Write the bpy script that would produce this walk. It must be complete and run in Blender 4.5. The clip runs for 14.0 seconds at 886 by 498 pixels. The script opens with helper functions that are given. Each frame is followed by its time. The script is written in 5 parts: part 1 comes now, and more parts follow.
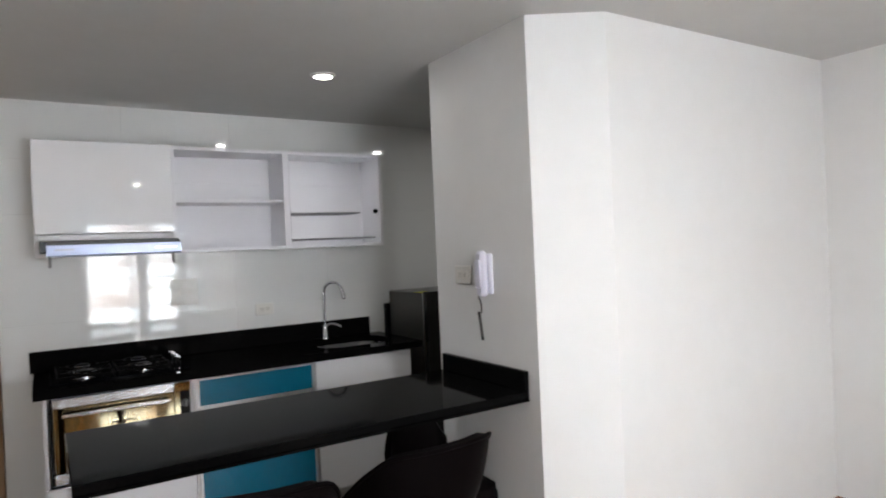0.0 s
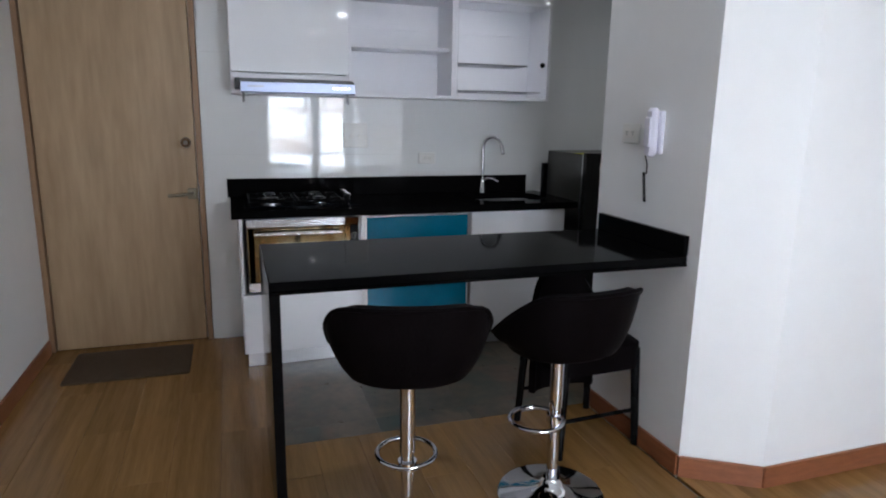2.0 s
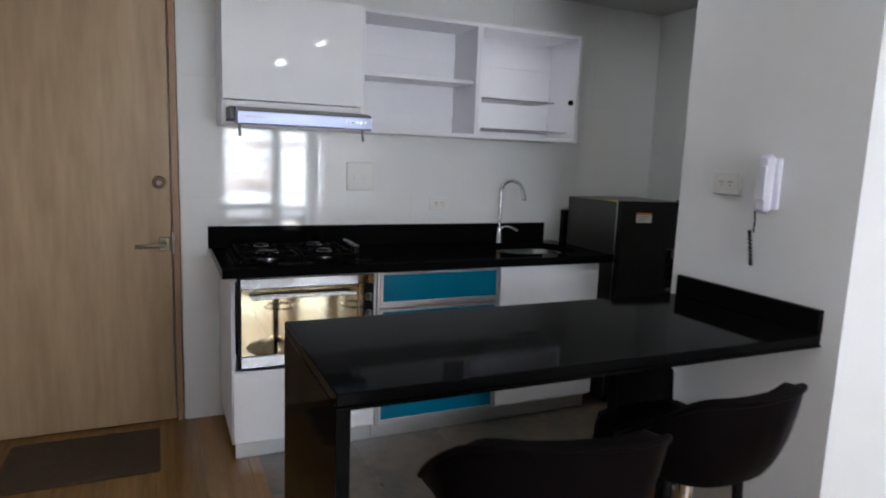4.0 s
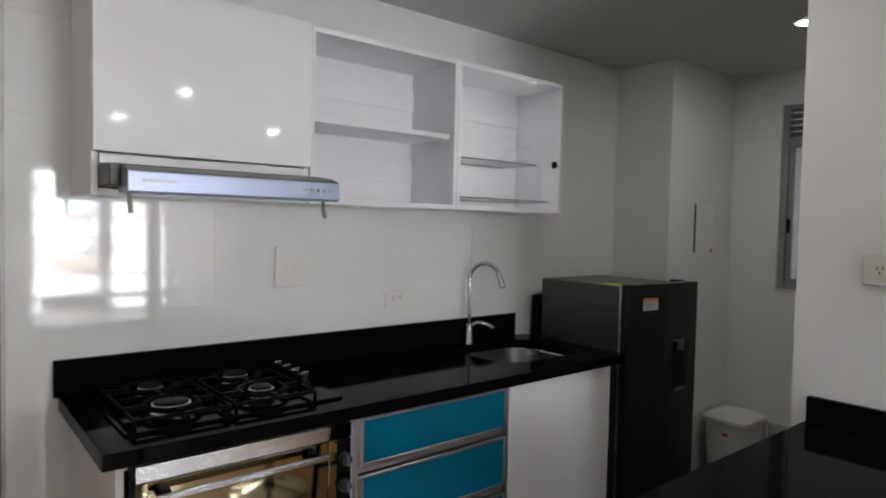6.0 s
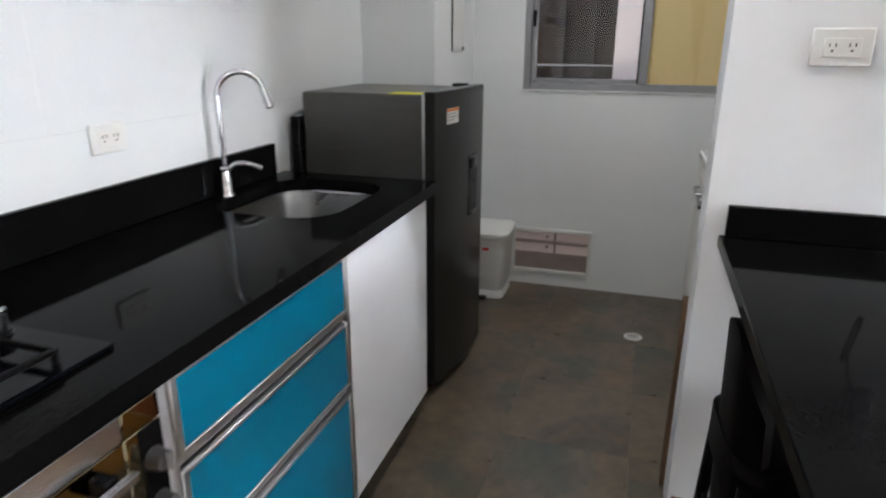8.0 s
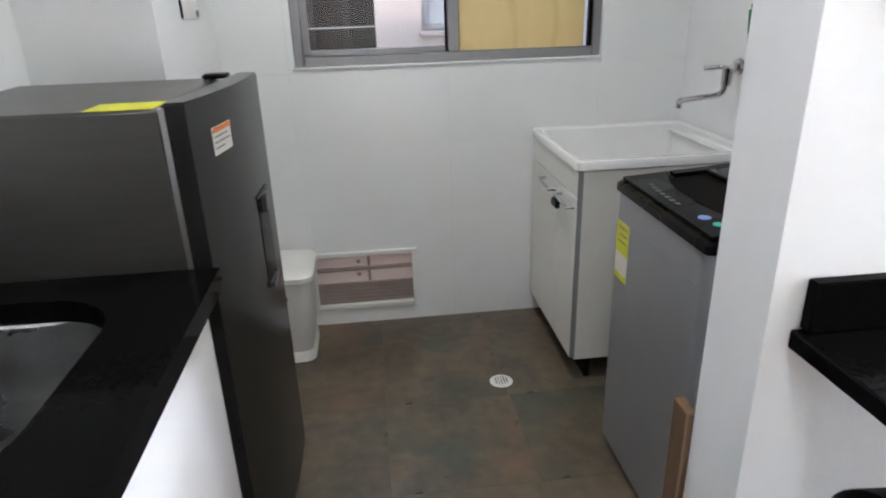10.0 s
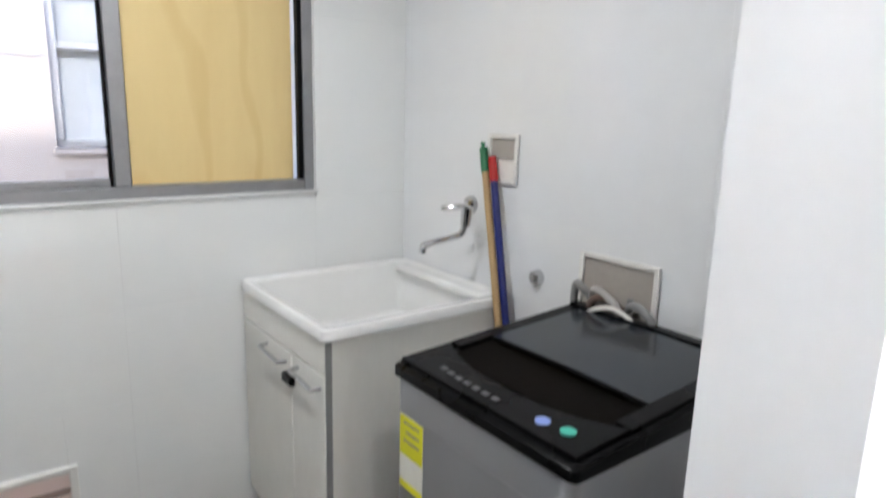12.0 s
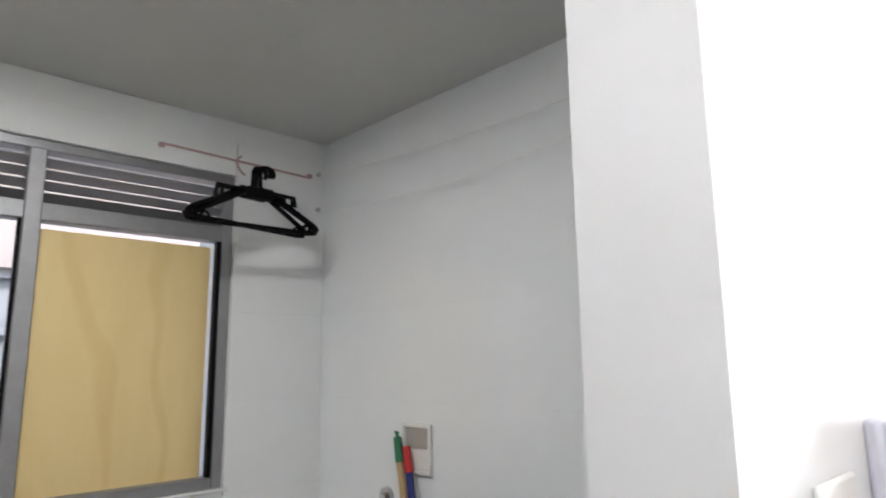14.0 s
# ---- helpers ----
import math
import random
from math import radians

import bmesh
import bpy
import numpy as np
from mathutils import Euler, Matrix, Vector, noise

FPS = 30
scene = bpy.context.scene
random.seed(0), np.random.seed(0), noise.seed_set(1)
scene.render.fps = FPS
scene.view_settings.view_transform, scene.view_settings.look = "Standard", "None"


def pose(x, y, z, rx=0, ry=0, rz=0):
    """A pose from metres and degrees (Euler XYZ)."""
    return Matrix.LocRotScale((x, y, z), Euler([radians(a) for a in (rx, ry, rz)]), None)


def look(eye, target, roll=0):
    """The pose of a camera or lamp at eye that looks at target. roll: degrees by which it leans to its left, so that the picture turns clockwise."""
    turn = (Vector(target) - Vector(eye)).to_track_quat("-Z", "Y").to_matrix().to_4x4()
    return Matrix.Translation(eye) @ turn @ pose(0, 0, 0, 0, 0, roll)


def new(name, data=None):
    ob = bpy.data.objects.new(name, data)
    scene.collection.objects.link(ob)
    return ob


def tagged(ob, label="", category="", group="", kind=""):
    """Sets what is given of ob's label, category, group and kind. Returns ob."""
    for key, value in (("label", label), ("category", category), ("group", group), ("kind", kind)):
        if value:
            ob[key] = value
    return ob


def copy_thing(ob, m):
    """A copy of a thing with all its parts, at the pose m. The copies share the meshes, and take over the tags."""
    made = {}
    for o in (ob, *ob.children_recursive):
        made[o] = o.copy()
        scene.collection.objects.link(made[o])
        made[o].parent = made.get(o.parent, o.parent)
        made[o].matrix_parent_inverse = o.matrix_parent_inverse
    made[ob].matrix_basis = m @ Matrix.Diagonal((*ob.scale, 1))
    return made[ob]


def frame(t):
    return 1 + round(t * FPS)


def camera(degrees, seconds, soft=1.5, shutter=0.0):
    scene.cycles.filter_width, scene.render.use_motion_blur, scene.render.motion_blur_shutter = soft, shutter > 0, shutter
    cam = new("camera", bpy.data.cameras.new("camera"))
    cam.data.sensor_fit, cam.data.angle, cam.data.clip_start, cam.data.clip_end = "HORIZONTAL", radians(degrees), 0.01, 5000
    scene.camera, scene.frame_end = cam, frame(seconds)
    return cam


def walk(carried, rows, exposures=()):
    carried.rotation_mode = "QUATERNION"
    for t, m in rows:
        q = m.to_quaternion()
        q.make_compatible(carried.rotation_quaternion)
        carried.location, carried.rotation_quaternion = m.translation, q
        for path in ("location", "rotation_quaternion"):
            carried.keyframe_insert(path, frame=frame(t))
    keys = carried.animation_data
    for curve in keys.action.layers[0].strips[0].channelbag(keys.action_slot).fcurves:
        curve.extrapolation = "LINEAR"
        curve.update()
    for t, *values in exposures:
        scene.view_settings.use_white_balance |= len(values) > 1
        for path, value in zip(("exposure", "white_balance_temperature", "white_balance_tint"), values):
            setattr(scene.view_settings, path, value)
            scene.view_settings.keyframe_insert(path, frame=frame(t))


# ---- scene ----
cam = camera(70.1, 14.0, soft=1.9, shutter=0.3)
PATH = [
    (0, (0.076, -3.981, 1.469), (1.149, -2.293, 1.456), -2.5),
    (0.5, (0.067, -4.003, 1.475), (0.931, -2.2, 1.451), -1.1),
    (1, (0.048, -4.002, 1.454), (0.673, -2.113, 1.252), -0.5),
    (1.5, (0.031, -4.005, 1.426), (0.582, -2.109, 1.105), 0.1),
    (2, (0.026, -4.0, 1.397), (0.651, -2.147, 0.98), 1.0),
    (4.5, (-0.239, -3.022, 1.402), (0.582, -1.211, 1.192), 1.7),
    (5, (-0.213, -2.698, 1.414), (0.575, -0.862, 1.327), 0.1),
    (5.5, (-0.247, -2.416, 1.426), (0.767, -0.692, 1.385), 1.3),
    (6, (-0.298, -2.185, 1.43), (0.975, -0.645, 1.351), 1.2),
    (6.5, (-0.287, -1.906, 1.377), (1.134, -0.504, 1.253), 0.3),
    (7, (-0.243, -1.668, 1.366), (1.246, -0.391, 0.977), 1.5),
    (7.5, (-0.161, -1.405, 1.346), (1.502, -0.449, 0.781), 0.3),
    (8, (0.005, -1.257, 1.34), (1.819, -0.692, 0.718), 0.2),
    (8.2, (0.097, -1.196, 1.333), (1.96, -0.726, 0.778), 0.2),
    (10.3, (1.071, -0.89, 1.337), (2.885, -1.191, 0.549), -0.7),
    (10.5, (1.167, -0.893, 1.334), (2.956, -1.284, 0.531), 0.3),
    (11, (1.392, -0.844, 1.335), (3.002, -1.707, 0.52), 2.2),
    (11.5, (1.489, -0.855, 1.332), (2.981, -1.891, 0.496), 2.8),
    (12, (1.499, -0.881, 1.367), (3.056, -2.064, 0.948), 1.6),
    (12.5, (1.478, -0.913, 1.456), (3.077, -2.109, 1.348), 0.2),
    (13, (1.459, -0.91, 1.475), (3.071, -2.085, 1.618), -0.4),
    (13.5, (1.443, -0.89, 1.501), (3.001, -2.097, 1.844), -0.2),
    (14, (1.431, -0.88, 1.503), (2.859, -2.238, 1.845), -0.7),
]
walk(cam, [(t, look(eye, target, roll)) for t, eye, target, roll in PATH],
     [(0.0, 0.18, 6500, 10), (0.5, 0.06, 6450, 10), (1.2, -0.05, 5950, 10), (2.2, 0.05, 5900, 10), (4.5, 0.12, 6150, 10), (5.0, 0.25, 6150, 10), (5.5, 0.3, 6350, 10),
      (6.0, 0.2, 6600, 10), (7.0, 0.82, 6400, 10), (7.5, 1.35, 6250, 10), (8.2, 1.5, 6250, 10), (10.3, 2.12, 6150, 10), (11.0, 2.25, 6100, 10), (11.5, 2.65, 6150, 10),
      (12.0, 2.5, 6200, 10), (12.5, 2.2, 6250, 10), (13.3, 2.25, 6300, 10), (14.0, 1.98, 6350, 10)])

# ---- daylight and lamps ----
H = 2.33
world = bpy.data.worlds.new("world")
scene.world = world
world.use_nodes = True
wn = world.node_tree
sky = wn.nodes.new("ShaderNodeTexSky")
sky.sky_type = "NISHITA"
sky.sun_disc = False
sky.sun_elevation = radians(34)
sky.sun_rotation = radians(-72)
wn.nodes["Background"].inputs[1].default_value = 0.22
wn.links.new(sky.outputs[0], wn.nodes["Background"].inputs[0])
sun = bpy.data.lights.new("sun", "SUN")
sun.energy, sun.angle, sun.color = 0.8, radians(3), (1.0, 0.96, 0.91)
new("sun", sun).matrix_world = look((-6.0, 2.5, 9.0), (5.6, -1.2, 1.0))

LAMPS = [(-0.21, -1.08), (1.28, -1.06), (2.62, -1.06), (1.12, -3.0), (1.03, -4.5), (2.4, -4.4)]
for lx, ly in LAMPS:
    d = bpy.data.lights.new("downlight_lamp", "AREA")
    d.shape, d.size, d.energy, d.color = "DISK", 0.09, 2.5 if lx == 2.62 else 1.6 if ly > -2 else 2.6 if ly == -3.0 else 4.5, (1.0, 0.98, 0.95)
    new("downlight_lamp", d).matrix_world = look((lx, ly, H - 0.022), (lx, ly, 0))


GLOW = 22.0


# ---- materials ----
def material(name, color, rough=0.5, metal=0.0, second=None, scale=8.0, stretch=(1, 1, 1), amount=1.0, bump=0.0,
             bump_scale=60.0, rough_var=0.0, coat=0.0, spec=0.5, random_tone=0.0, detail=4.0, distortion=0.0):
    """A principled surface with two scales of noise in colour, gloss and relief."""
    m = bpy.data.materials.new(name)
    m.use_nodes = True
    t = m.node_tree
    n, l = t.nodes, t.links
    b = n["Principled BSDF"]
    b.inputs["Base Color"].default_value = (*color, 1)
    b.inputs["Roughness"].default_value = rough
    b.inputs["Metallic"].default_value = metal
    b.inputs["Coat Weight"].default_value = coat
    b.inputs["Coat Roughness"].default_value = 0.05
    b.inputs["Specular IOR Level"].default_value = spec
    tc = n.new("ShaderNodeTexCoord")
    mp = n.new("ShaderNodeMapping")
    mp.inputs["Scale"].default_value = stretch
    l.new(tc.outputs["Object"], mp.inputs["Vector"])
    out = None
    if random_tone or second is not None:
        info = n.new("ShaderNodeObjectInfo")
        comb = n.new("ShaderNodeCombineXYZ")
        mul = n.new("ShaderNodeMath")
        mul.operation = "MULTIPLY"
        mul.inputs[1].default_value = 37.0 if random_tone else 0.0
        l.new(info.outputs["Random"], mul.inputs[0])
        l.new(mul.outputs[0], comb.inputs[0])
        l.new(mul.outputs[0], comb.inputs[1])
        add = n.new("ShaderNodeVectorMath")
        l.new(mp.outputs[0], add.inputs[0])
        l.new(comb.outputs[0], add.inputs[1])
        vec = add.outputs[0]
    else:
        vec = mp.outputs[0]
    if second is not None:
        a = n.new("ShaderNodeTexNoise")
        a.inputs["Scale"].default_value = scale
        a.inputs["Detail"].default_value = detail
        a.inputs["Distortion"].default_value = distortion
        l.new(vec, a.inputs["Vector"])
        f = n.new("ShaderNodeTexNoise")
        f.inputs["Scale"].default_value = scale * 7
        f.inputs["Detail"].default_value = 3
        l.new(vec, f.inputs["Vector"])
        mixf = n.new("ShaderNodeMath")
        mixf.operation = "MULTIPLY_ADD"
        mixf.inputs[1].default_value = 0.35
        l.new(f.outputs[0], mixf.inputs[0])
        sc = n.new("ShaderNodeMath")
        sc.operation = "MULTIPLY"
        sc.inputs[1].default_value = 0.65
        l.new(a.outputs[0], sc.inputs[0])
        l.new(sc.outputs[0], mixf.inputs[2])
        ramp = n.new("ShaderNodeValToRGB")
        ramp.color_ramp.elements[0].position = 0.5 - 0.16 * amount
        ramp.color_ramp.elements[1].position = 0.5 + 0.16 * amount
        ramp.color_ramp.elements[0].color = (*color, 1)
        ramp.color_ramp.elements[1].color = (*second, 1)
        l.new(mixf.outputs[0], ramp.inputs[0])
        out = ramp.outputs[0]
        if random_tone:
            hs = n.new("ShaderNodeHueSaturation")
            v = n.new("ShaderNodeMapRange")
            v.inputs["To Min"].default_value = 1 - random_tone
            v.inputs["To Max"].default_value = 1 + random_tone
            l.new(info.outputs["Random"], v.inputs["Value"])
            l.new(v.outputs[0], hs.inputs["Value"])
            l.new(out, hs.inputs["Color"])
            out = hs.outputs[0]
        l.new(out, b.inputs["Base Color"])
    if rough_var:
        g = n.new("ShaderNodeTexNoise")
        g.inputs["Scale"].default_value = 5
        g.inputs["Detail"].default_value = 5
        l.new(tc.outputs["Object"], g.inputs["Vector"])
        r = n.new("ShaderNodeMapRange")
        r.inputs["To Min"].default_value = max(rough - rough_var, 0.01)
        r.inputs["To Max"].default_value = rough + rough_var
        l.new(g.outputs[0], r.inputs["Value"])
        l.new(r.outputs[0], b.inputs["Roughness"])
    if bump:
        k = n.new("ShaderNodeTexNoise")
        k.inputs["Scale"].default_value = bump_scale
        k.inputs["Detail"].default_value = 3
        l.new(vec, k.inputs["Vector"])
        bp = n.new("ShaderNodeBump")
        bp.inputs["Strength"].default_value = bump
        bp.inputs["Distance"].default_value = 0.004
        l.new(k.outputs[0], bp.inputs["Height"])
        l.new(bp.outputs[0], b.inputs["Normal"])
    return m


def glass(name, color=(1, 1, 1), rough=0.0):
    m = bpy.data.materials.new(name)
    m.use_nodes = True
    b = m.node_tree.nodes["Principled BSDF"]
    b.inputs["Base Color"].default_value = (*color, 1)
    b.inputs["Roughness"].default_value = rough
    b.inputs["Transmission Weight"].default_value = 1
    b.inputs["IOR"].default_value = 1.45
    return m


def emitter(name, color, strength):
    m = bpy.data.materials.new(name)
    m.use_nodes = True
    b = m.node_tree.nodes["Principled BSDF"]
    b.inputs["Base Color"].default_value = (0.8, 0.8, 0.8, 1)
    b.inputs["Emission Color"].default_value = (*color, 1)
    b.inputs["Emission Strength"].default_value = strength
    return m


PAINT = material("white_wall_paint", (0.80, 0.80, 0.80), 0.6, second=(0.765, 0.765, 0.765), scale=1.5, bump=0.02, bump_scale=180, rough_var=0.08)
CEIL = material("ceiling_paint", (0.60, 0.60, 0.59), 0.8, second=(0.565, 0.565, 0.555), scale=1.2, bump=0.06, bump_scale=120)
TILE = material("glossy_white_tile", (0.80, 0.81, 0.805), 0.05, second=(0.775, 0.787, 0.785), scale=2.0, bump=0.012, bump_scale=4, rough_var=0.02, spec=0.75)
SATINTILE = material("satin_white_tile", (0.78, 0.79, 0.80), 0.11, second=(0.755, 0.765, 0.78), scale=2.0, bump=0.012, bump_scale=4, rough_var=0.03)
GROUT = material("grey_white_grout", (0.76, 0.76, 0.755), 0.8, bump=0.2, bump_scale=200)
OAK = material("light_oak_veneer", (0.50, 0.36, 0.215), 0.42, second=(0.285, 0.185, 0.095), scale=1.5, stretch=(3.4, 3.4, 0.40), amount=1.4, bump=0.08, bump_scale=30, detail=6, distortion=0.6)
OAKFRAME = material("oak_door_frame", (0.34, 0.21, 0.115), 0.45, second=(0.26, 0.155, 0.085), scale=6, stretch=(7, 7, 0.4), bump=0.1, bump_scale=40)
LAMINATE = material("honey_laminate", (0.30, 0.163, 0.054), 0.17, second=(0.165, 0.086, 0.026), scale=3, stretch=(9, 9, 0.45), amount=1.4, bump=0.04, bump_scale=30, rough_var=0.06, random_tone=0.13, detail=5, distortion=0.3)
SKIRT = material("reddish_wood_skirting", (0.27, 0.095, 0.04), 0.35, second=(0.19, 0.065, 0.028), scale=6, stretch=(2, 2, 10), bump=0.08, bump_scale=40)
SLATE = material("slate_look_tile", (0.105, 0.08, 0.058), 0.3, second=(0.20, 0.155, 0.115), scale=3.2, amount=1.5, bump=0.25, bump_scale=14, rough_var=0.1, random_tone=0.04, detail=8, distortion=0.8)
def slate_extra(m):
    """Brown cloudy tile with greenish and rusty patches."""
    t = m.node_tree
    n, l = t.nodes, t.links
    ramp = [k for k in n if k.bl_idname == "ShaderNodeValToRGB"][0]
    e = ramp.color_ramp.elements
    e[0].position, e[1].position = 0.30, 0.74
    e[0].color, e[1].color = (0.062, 0.052, 0.038, 1), (0.20, 0.152, 0.10, 1)
    for p, c in ((0.42, (0.088, 0.073, 0.052)), (0.50, (0.112, 0.090, 0.063)), (0.60, (0.145, 0.112, 0.076))):
        e.new(p).color = (*c, 1)
    b = n["Principled BSDF"]
    base = b.inputs["Base Color"].links[0].from_socket
    vec = [k for k in n if k.bl_idname == "ShaderNodeTexNoise"][0].inputs["Vector"].links[0].from_socket
    for scale, lo, hi, colour, most in ((2.6, 0.54, 0.66, (0.042, 0.066, 0.054), 0.7), (3.7, 0.55, 0.70, (0.185, 0.098, 0.062), 0.55)):
        a = n.new("ShaderNodeTexNoise")
        a.inputs["Scale"].default_value, a.inputs["Detail"].default_value, a.inputs["Distortion"].default_value = scale, 7, 0.7
        l.new(vec, a.inputs["Vector"])
        f = n.new("ShaderNodeMapRange")
        f.inputs["From Min"].default_value, f.inputs["From Max"].default_value, f.inputs["To Max"].default_value = lo, hi, most
        l.new(a.outputs[0], f.inputs["Value"])
        mix = n.new("ShaderNodeMix")
        mix.data_type = "RGBA"
        mix.inputs[7].default_value = (*colour, 1)
        l.new(f.outputs[0], mix.inputs[0])
        l.new(base, mix.inputs[6])
        base = mix.outputs[2]
    l.new(base, b.inputs["Base Color"])


slate_extra(SLATE)
DARKGROUT = material("brown_floor_grout", (0.108, 0.088, 0.063), 0.5, bump=0.3, bump_scale=200)
GRANITE = material("black_granite", (0.003, 0.003, 0.0033), 0.06, second=(0.0055, 0.0053, 0.0053), scale=120, amount=0.8, rough_var=0.02, spec=0.02)
LACQUER = material("white_lacquer", (0.84, 0.845, 0.87), 0.05, second=(0.82, 0.825, 0.855), scale=2, bump=0.006, bump_scale=6)
MELAMINE = material("white_melamine", (0.80, 0.797, 0.835), 0.35, second=(0.775, 0.772, 0.81), scale=3, bump=0.04, bump_scale=150)
TEAL = material("teal_laminate", (0.0, 0.155, 0.27), 0.22, second=(0.0, 0.14, 0.245), scale=5, rough_var=0.05, bump=0.01, bump_scale=12)
ALU = material("anodised_aluminium", (0.62, 0.62, 0.63), 0.35, 1.0, second=(0.55, 0.55, 0.56), scale=20, stretch=(1, 1, 14))
ALUMATT = material("matt_aluminium", (0.35, 0.35, 0.36), 0.45, 0.7, second=(0.31, 0.31, 0.32), scale=20, rough_var=0.05)
STEEL = material("brushed_steel", (0.60, 0.60, 0.62), 0.24, 1.0, second=(0.52, 0.52, 0.54), scale=10, stretch=(0.4, 30, 30), bump=0.02, bump_scale=60)
CHROME = material("chrome", (0.66, 0.66, 0.68), 0.07, 1.0, rough_var=0.02)
MIRRORGLASS = material("bronze_oven_glass", (0.31, 0.26, 0.17), 0.04, 1.0, second=(0.28, 0.235, 0.15), scale=3)
BLACK = material("black_enamel", (0.003, 0.003, 0.0034), 0.27, second=(0.005, 0.005, 0.0054), scale=30, rough_var=0.06, spec=0.09)
IRON = material("cast_iron", (0.003, 0.003, 0.0033), 0.5, second=(0.006, 0.0057, 0.0055), scale=40, bump=0.2, bump_scale=200, spec=0.03)
LEATHER = material("dark_brown_leather", (0.0028, 0.0021, 0.0024), 0.42, second=(0.0045, 0.0034, 0.0038), scale=14, bump=0.25, bump_scale=120, rough_var=0.06, spec=0.014)
FRIDGE = material("dark_graphite_steel", (0.088, 0.086, 0.080), 0.33, 0.45, second=(0.075, 0.073, 0.068), scale=6, stretch=(1, 1, 12), rough_var=0.05)
FRIDGEDOOR = material("graphite_fridge_door", (0.020, 0.0195, 0.0185), 0.22, 0.12, second=(0.015, 0.0147, 0.014), scale=6, stretch=(14, 14, 1), rough_var=0.05, spec=0.25)
SILVER = material("silver_grey_steel", (0.30, 0.30, 0.31), 0.36, 0.45, second=(0.28, 0.28, 0.29), scale=3, rough_var=0.05)
WHITEPL = material("white_plastic", (0.76, 0.75, 0.72), 0.35, second=(0.72, 0.71, 0.68), scale=6, bump=0.02)
LILAC = material("cool_white_plastic", (0.72, 0.71, 0.80), 0.35, second=(0.69, 0.68, 0.77), scale=9)
GREYPL = material("grey_plastic", (0.25, 0.25, 0.25), 0.4, second=(0.22, 0.22, 0.22), scale=9)
CERAMIC = material("white_acrylic_sink", (0.82, 0.82, 0.81), 0.12, second=(0.79, 0.79, 0.78), scale=3)
CREAM = material("cream_cabinet_laminate", (0.74, 0.725, 0.68), 0.4, second=(0.70, 0.685, 0.64), scale=3, stretch=(3, 3, 1), bump=0.03)
PLY = material("yellow_plywood", (0.78, 0.61, 0.30), 0.6, second=(0.72, 0.54, 0.25), scale=1.5, stretch=(2.6, 2.6, 0.5), amount=1.6, bump=0.06, bump_scale=60, distortion=2.4)


def plywood_veins(m):
    """Long arched growth lines over the plywood."""
    t = m.node_tree
    n, l = t.nodes, t.links
    tc = n.new("ShaderNodeTexCoord")
    mp = n.new("ShaderNodeMapping")
    mp.inputs["Scale"].default_value = (1, 1, 0.42)
    wv = n.new("ShaderNodeTexWave")
    wv.bands_direction = "Y"
    wv.inputs["Scale"].default_value = 1.6
    wv.inputs["Distortion"].default_value = 11.0
    wv.inputs["Detail"].default_value = 2.0
    wv.inputs["Detail Scale"].default_value = 1.3
    ramp = n.new("ShaderNodeValToRGB")
    ramp.color_ramp.elements[0].position, ramp.color_ramp.elements[1].position = 0.01, 0.13
    ramp.color_ramp.elements[0].color, ramp.color_ramp.elements[1].color = (0.945, 0.915, 0.87, 1), (1, 1, 1, 1)
    mix = n.new("ShaderNodeMix")
    mix.data_type, mix.blend_type = "RGBA", "MULTIPLY"
    mix.inputs[0].default_value = 1.0
    b = n["Principled BSDF"]
    old = b.inputs["Base Color"].links[0].from_socket
    l.new(tc.outputs["Object"], mp.inputs["Vector"])
    l.new(mp.outputs[0], wv.inputs["Vector"])
    l.new(wv.outputs["Fac"], ramp.inputs[0])
    l.new(old, mix.inputs[6])
    l.new(ramp.outputs[0], mix.inputs[7])
    l.new(mix.outputs[2], b.inputs["Base Color"])


plywood_veins(PLY)
YELLOW = material("yellow_label", (0.72, 0.70, 0.02), 0.5, second=(0.66, 0.64, 0.02), scale=20)
PAPER = material("white_label", (0.78, 0.76, 0.72), 0.5, second=(0.72, 0.7, 0.66), scale=30)
ORANGE = material("orange_print", (0.75, 0.22, 0.03), 0.5, second=(0.7, 0.2, 0.03), scale=20)
DARKGLASS = material("tinted_lid_glass", (0.004, 0.0045, 0.006), 0.08, second=(0.003, 0.0035, 0.005), scale=4, spec=0.04)
GREEN = material("green_plastic", (0.01, 0.16, 0.06), 0.4, second=(0.01, 0.13, 0.05), scale=20)
RED = material("red_plastic", (0.5, 0.015, 0.015), 0.4, second=(0.42, 0.012, 0.012), scale=20)
BLUE = material("blue_painted_pole", (0.012, 0.02, 0.16), 0.35, second=(0.01, 0.016, 0.13), scale=20)
POLE = material("bare_wood_pole", (0.46, 0.31, 0.15), 0.55, second=(0.38, 0.25, 0.115), scale=10, stretch=(4, 4, 0.5))
PINK = material("faded_pink_plastic", (0.36, 0.23, 0.23), 0.5, second=(0.31, 0.19, 0.19), scale=20)
MATBROWN = material("brown_door_mat", (0.050, 0.029, 0.013), 0.95, second=(0.072, 0.043, 0.021), scale=60, bump=0.8, bump_scale=300)
FACADE = material("cream_facade_render", (0.34, 0.285, 0.255), 0.9, second=(0.31, 0.26, 0.235), scale=2, bump=0.2, bump_scale=80)
# Near-black that paints the shade inside the neighbour's opening.
SHADE = material("painted_opening_shade", (0.010, 0.007, 0.0055), 0.9, second=(0.006, 0.0045, 0.0035), scale=3, stretch=(4, 4, 0.4), spec=0.1)
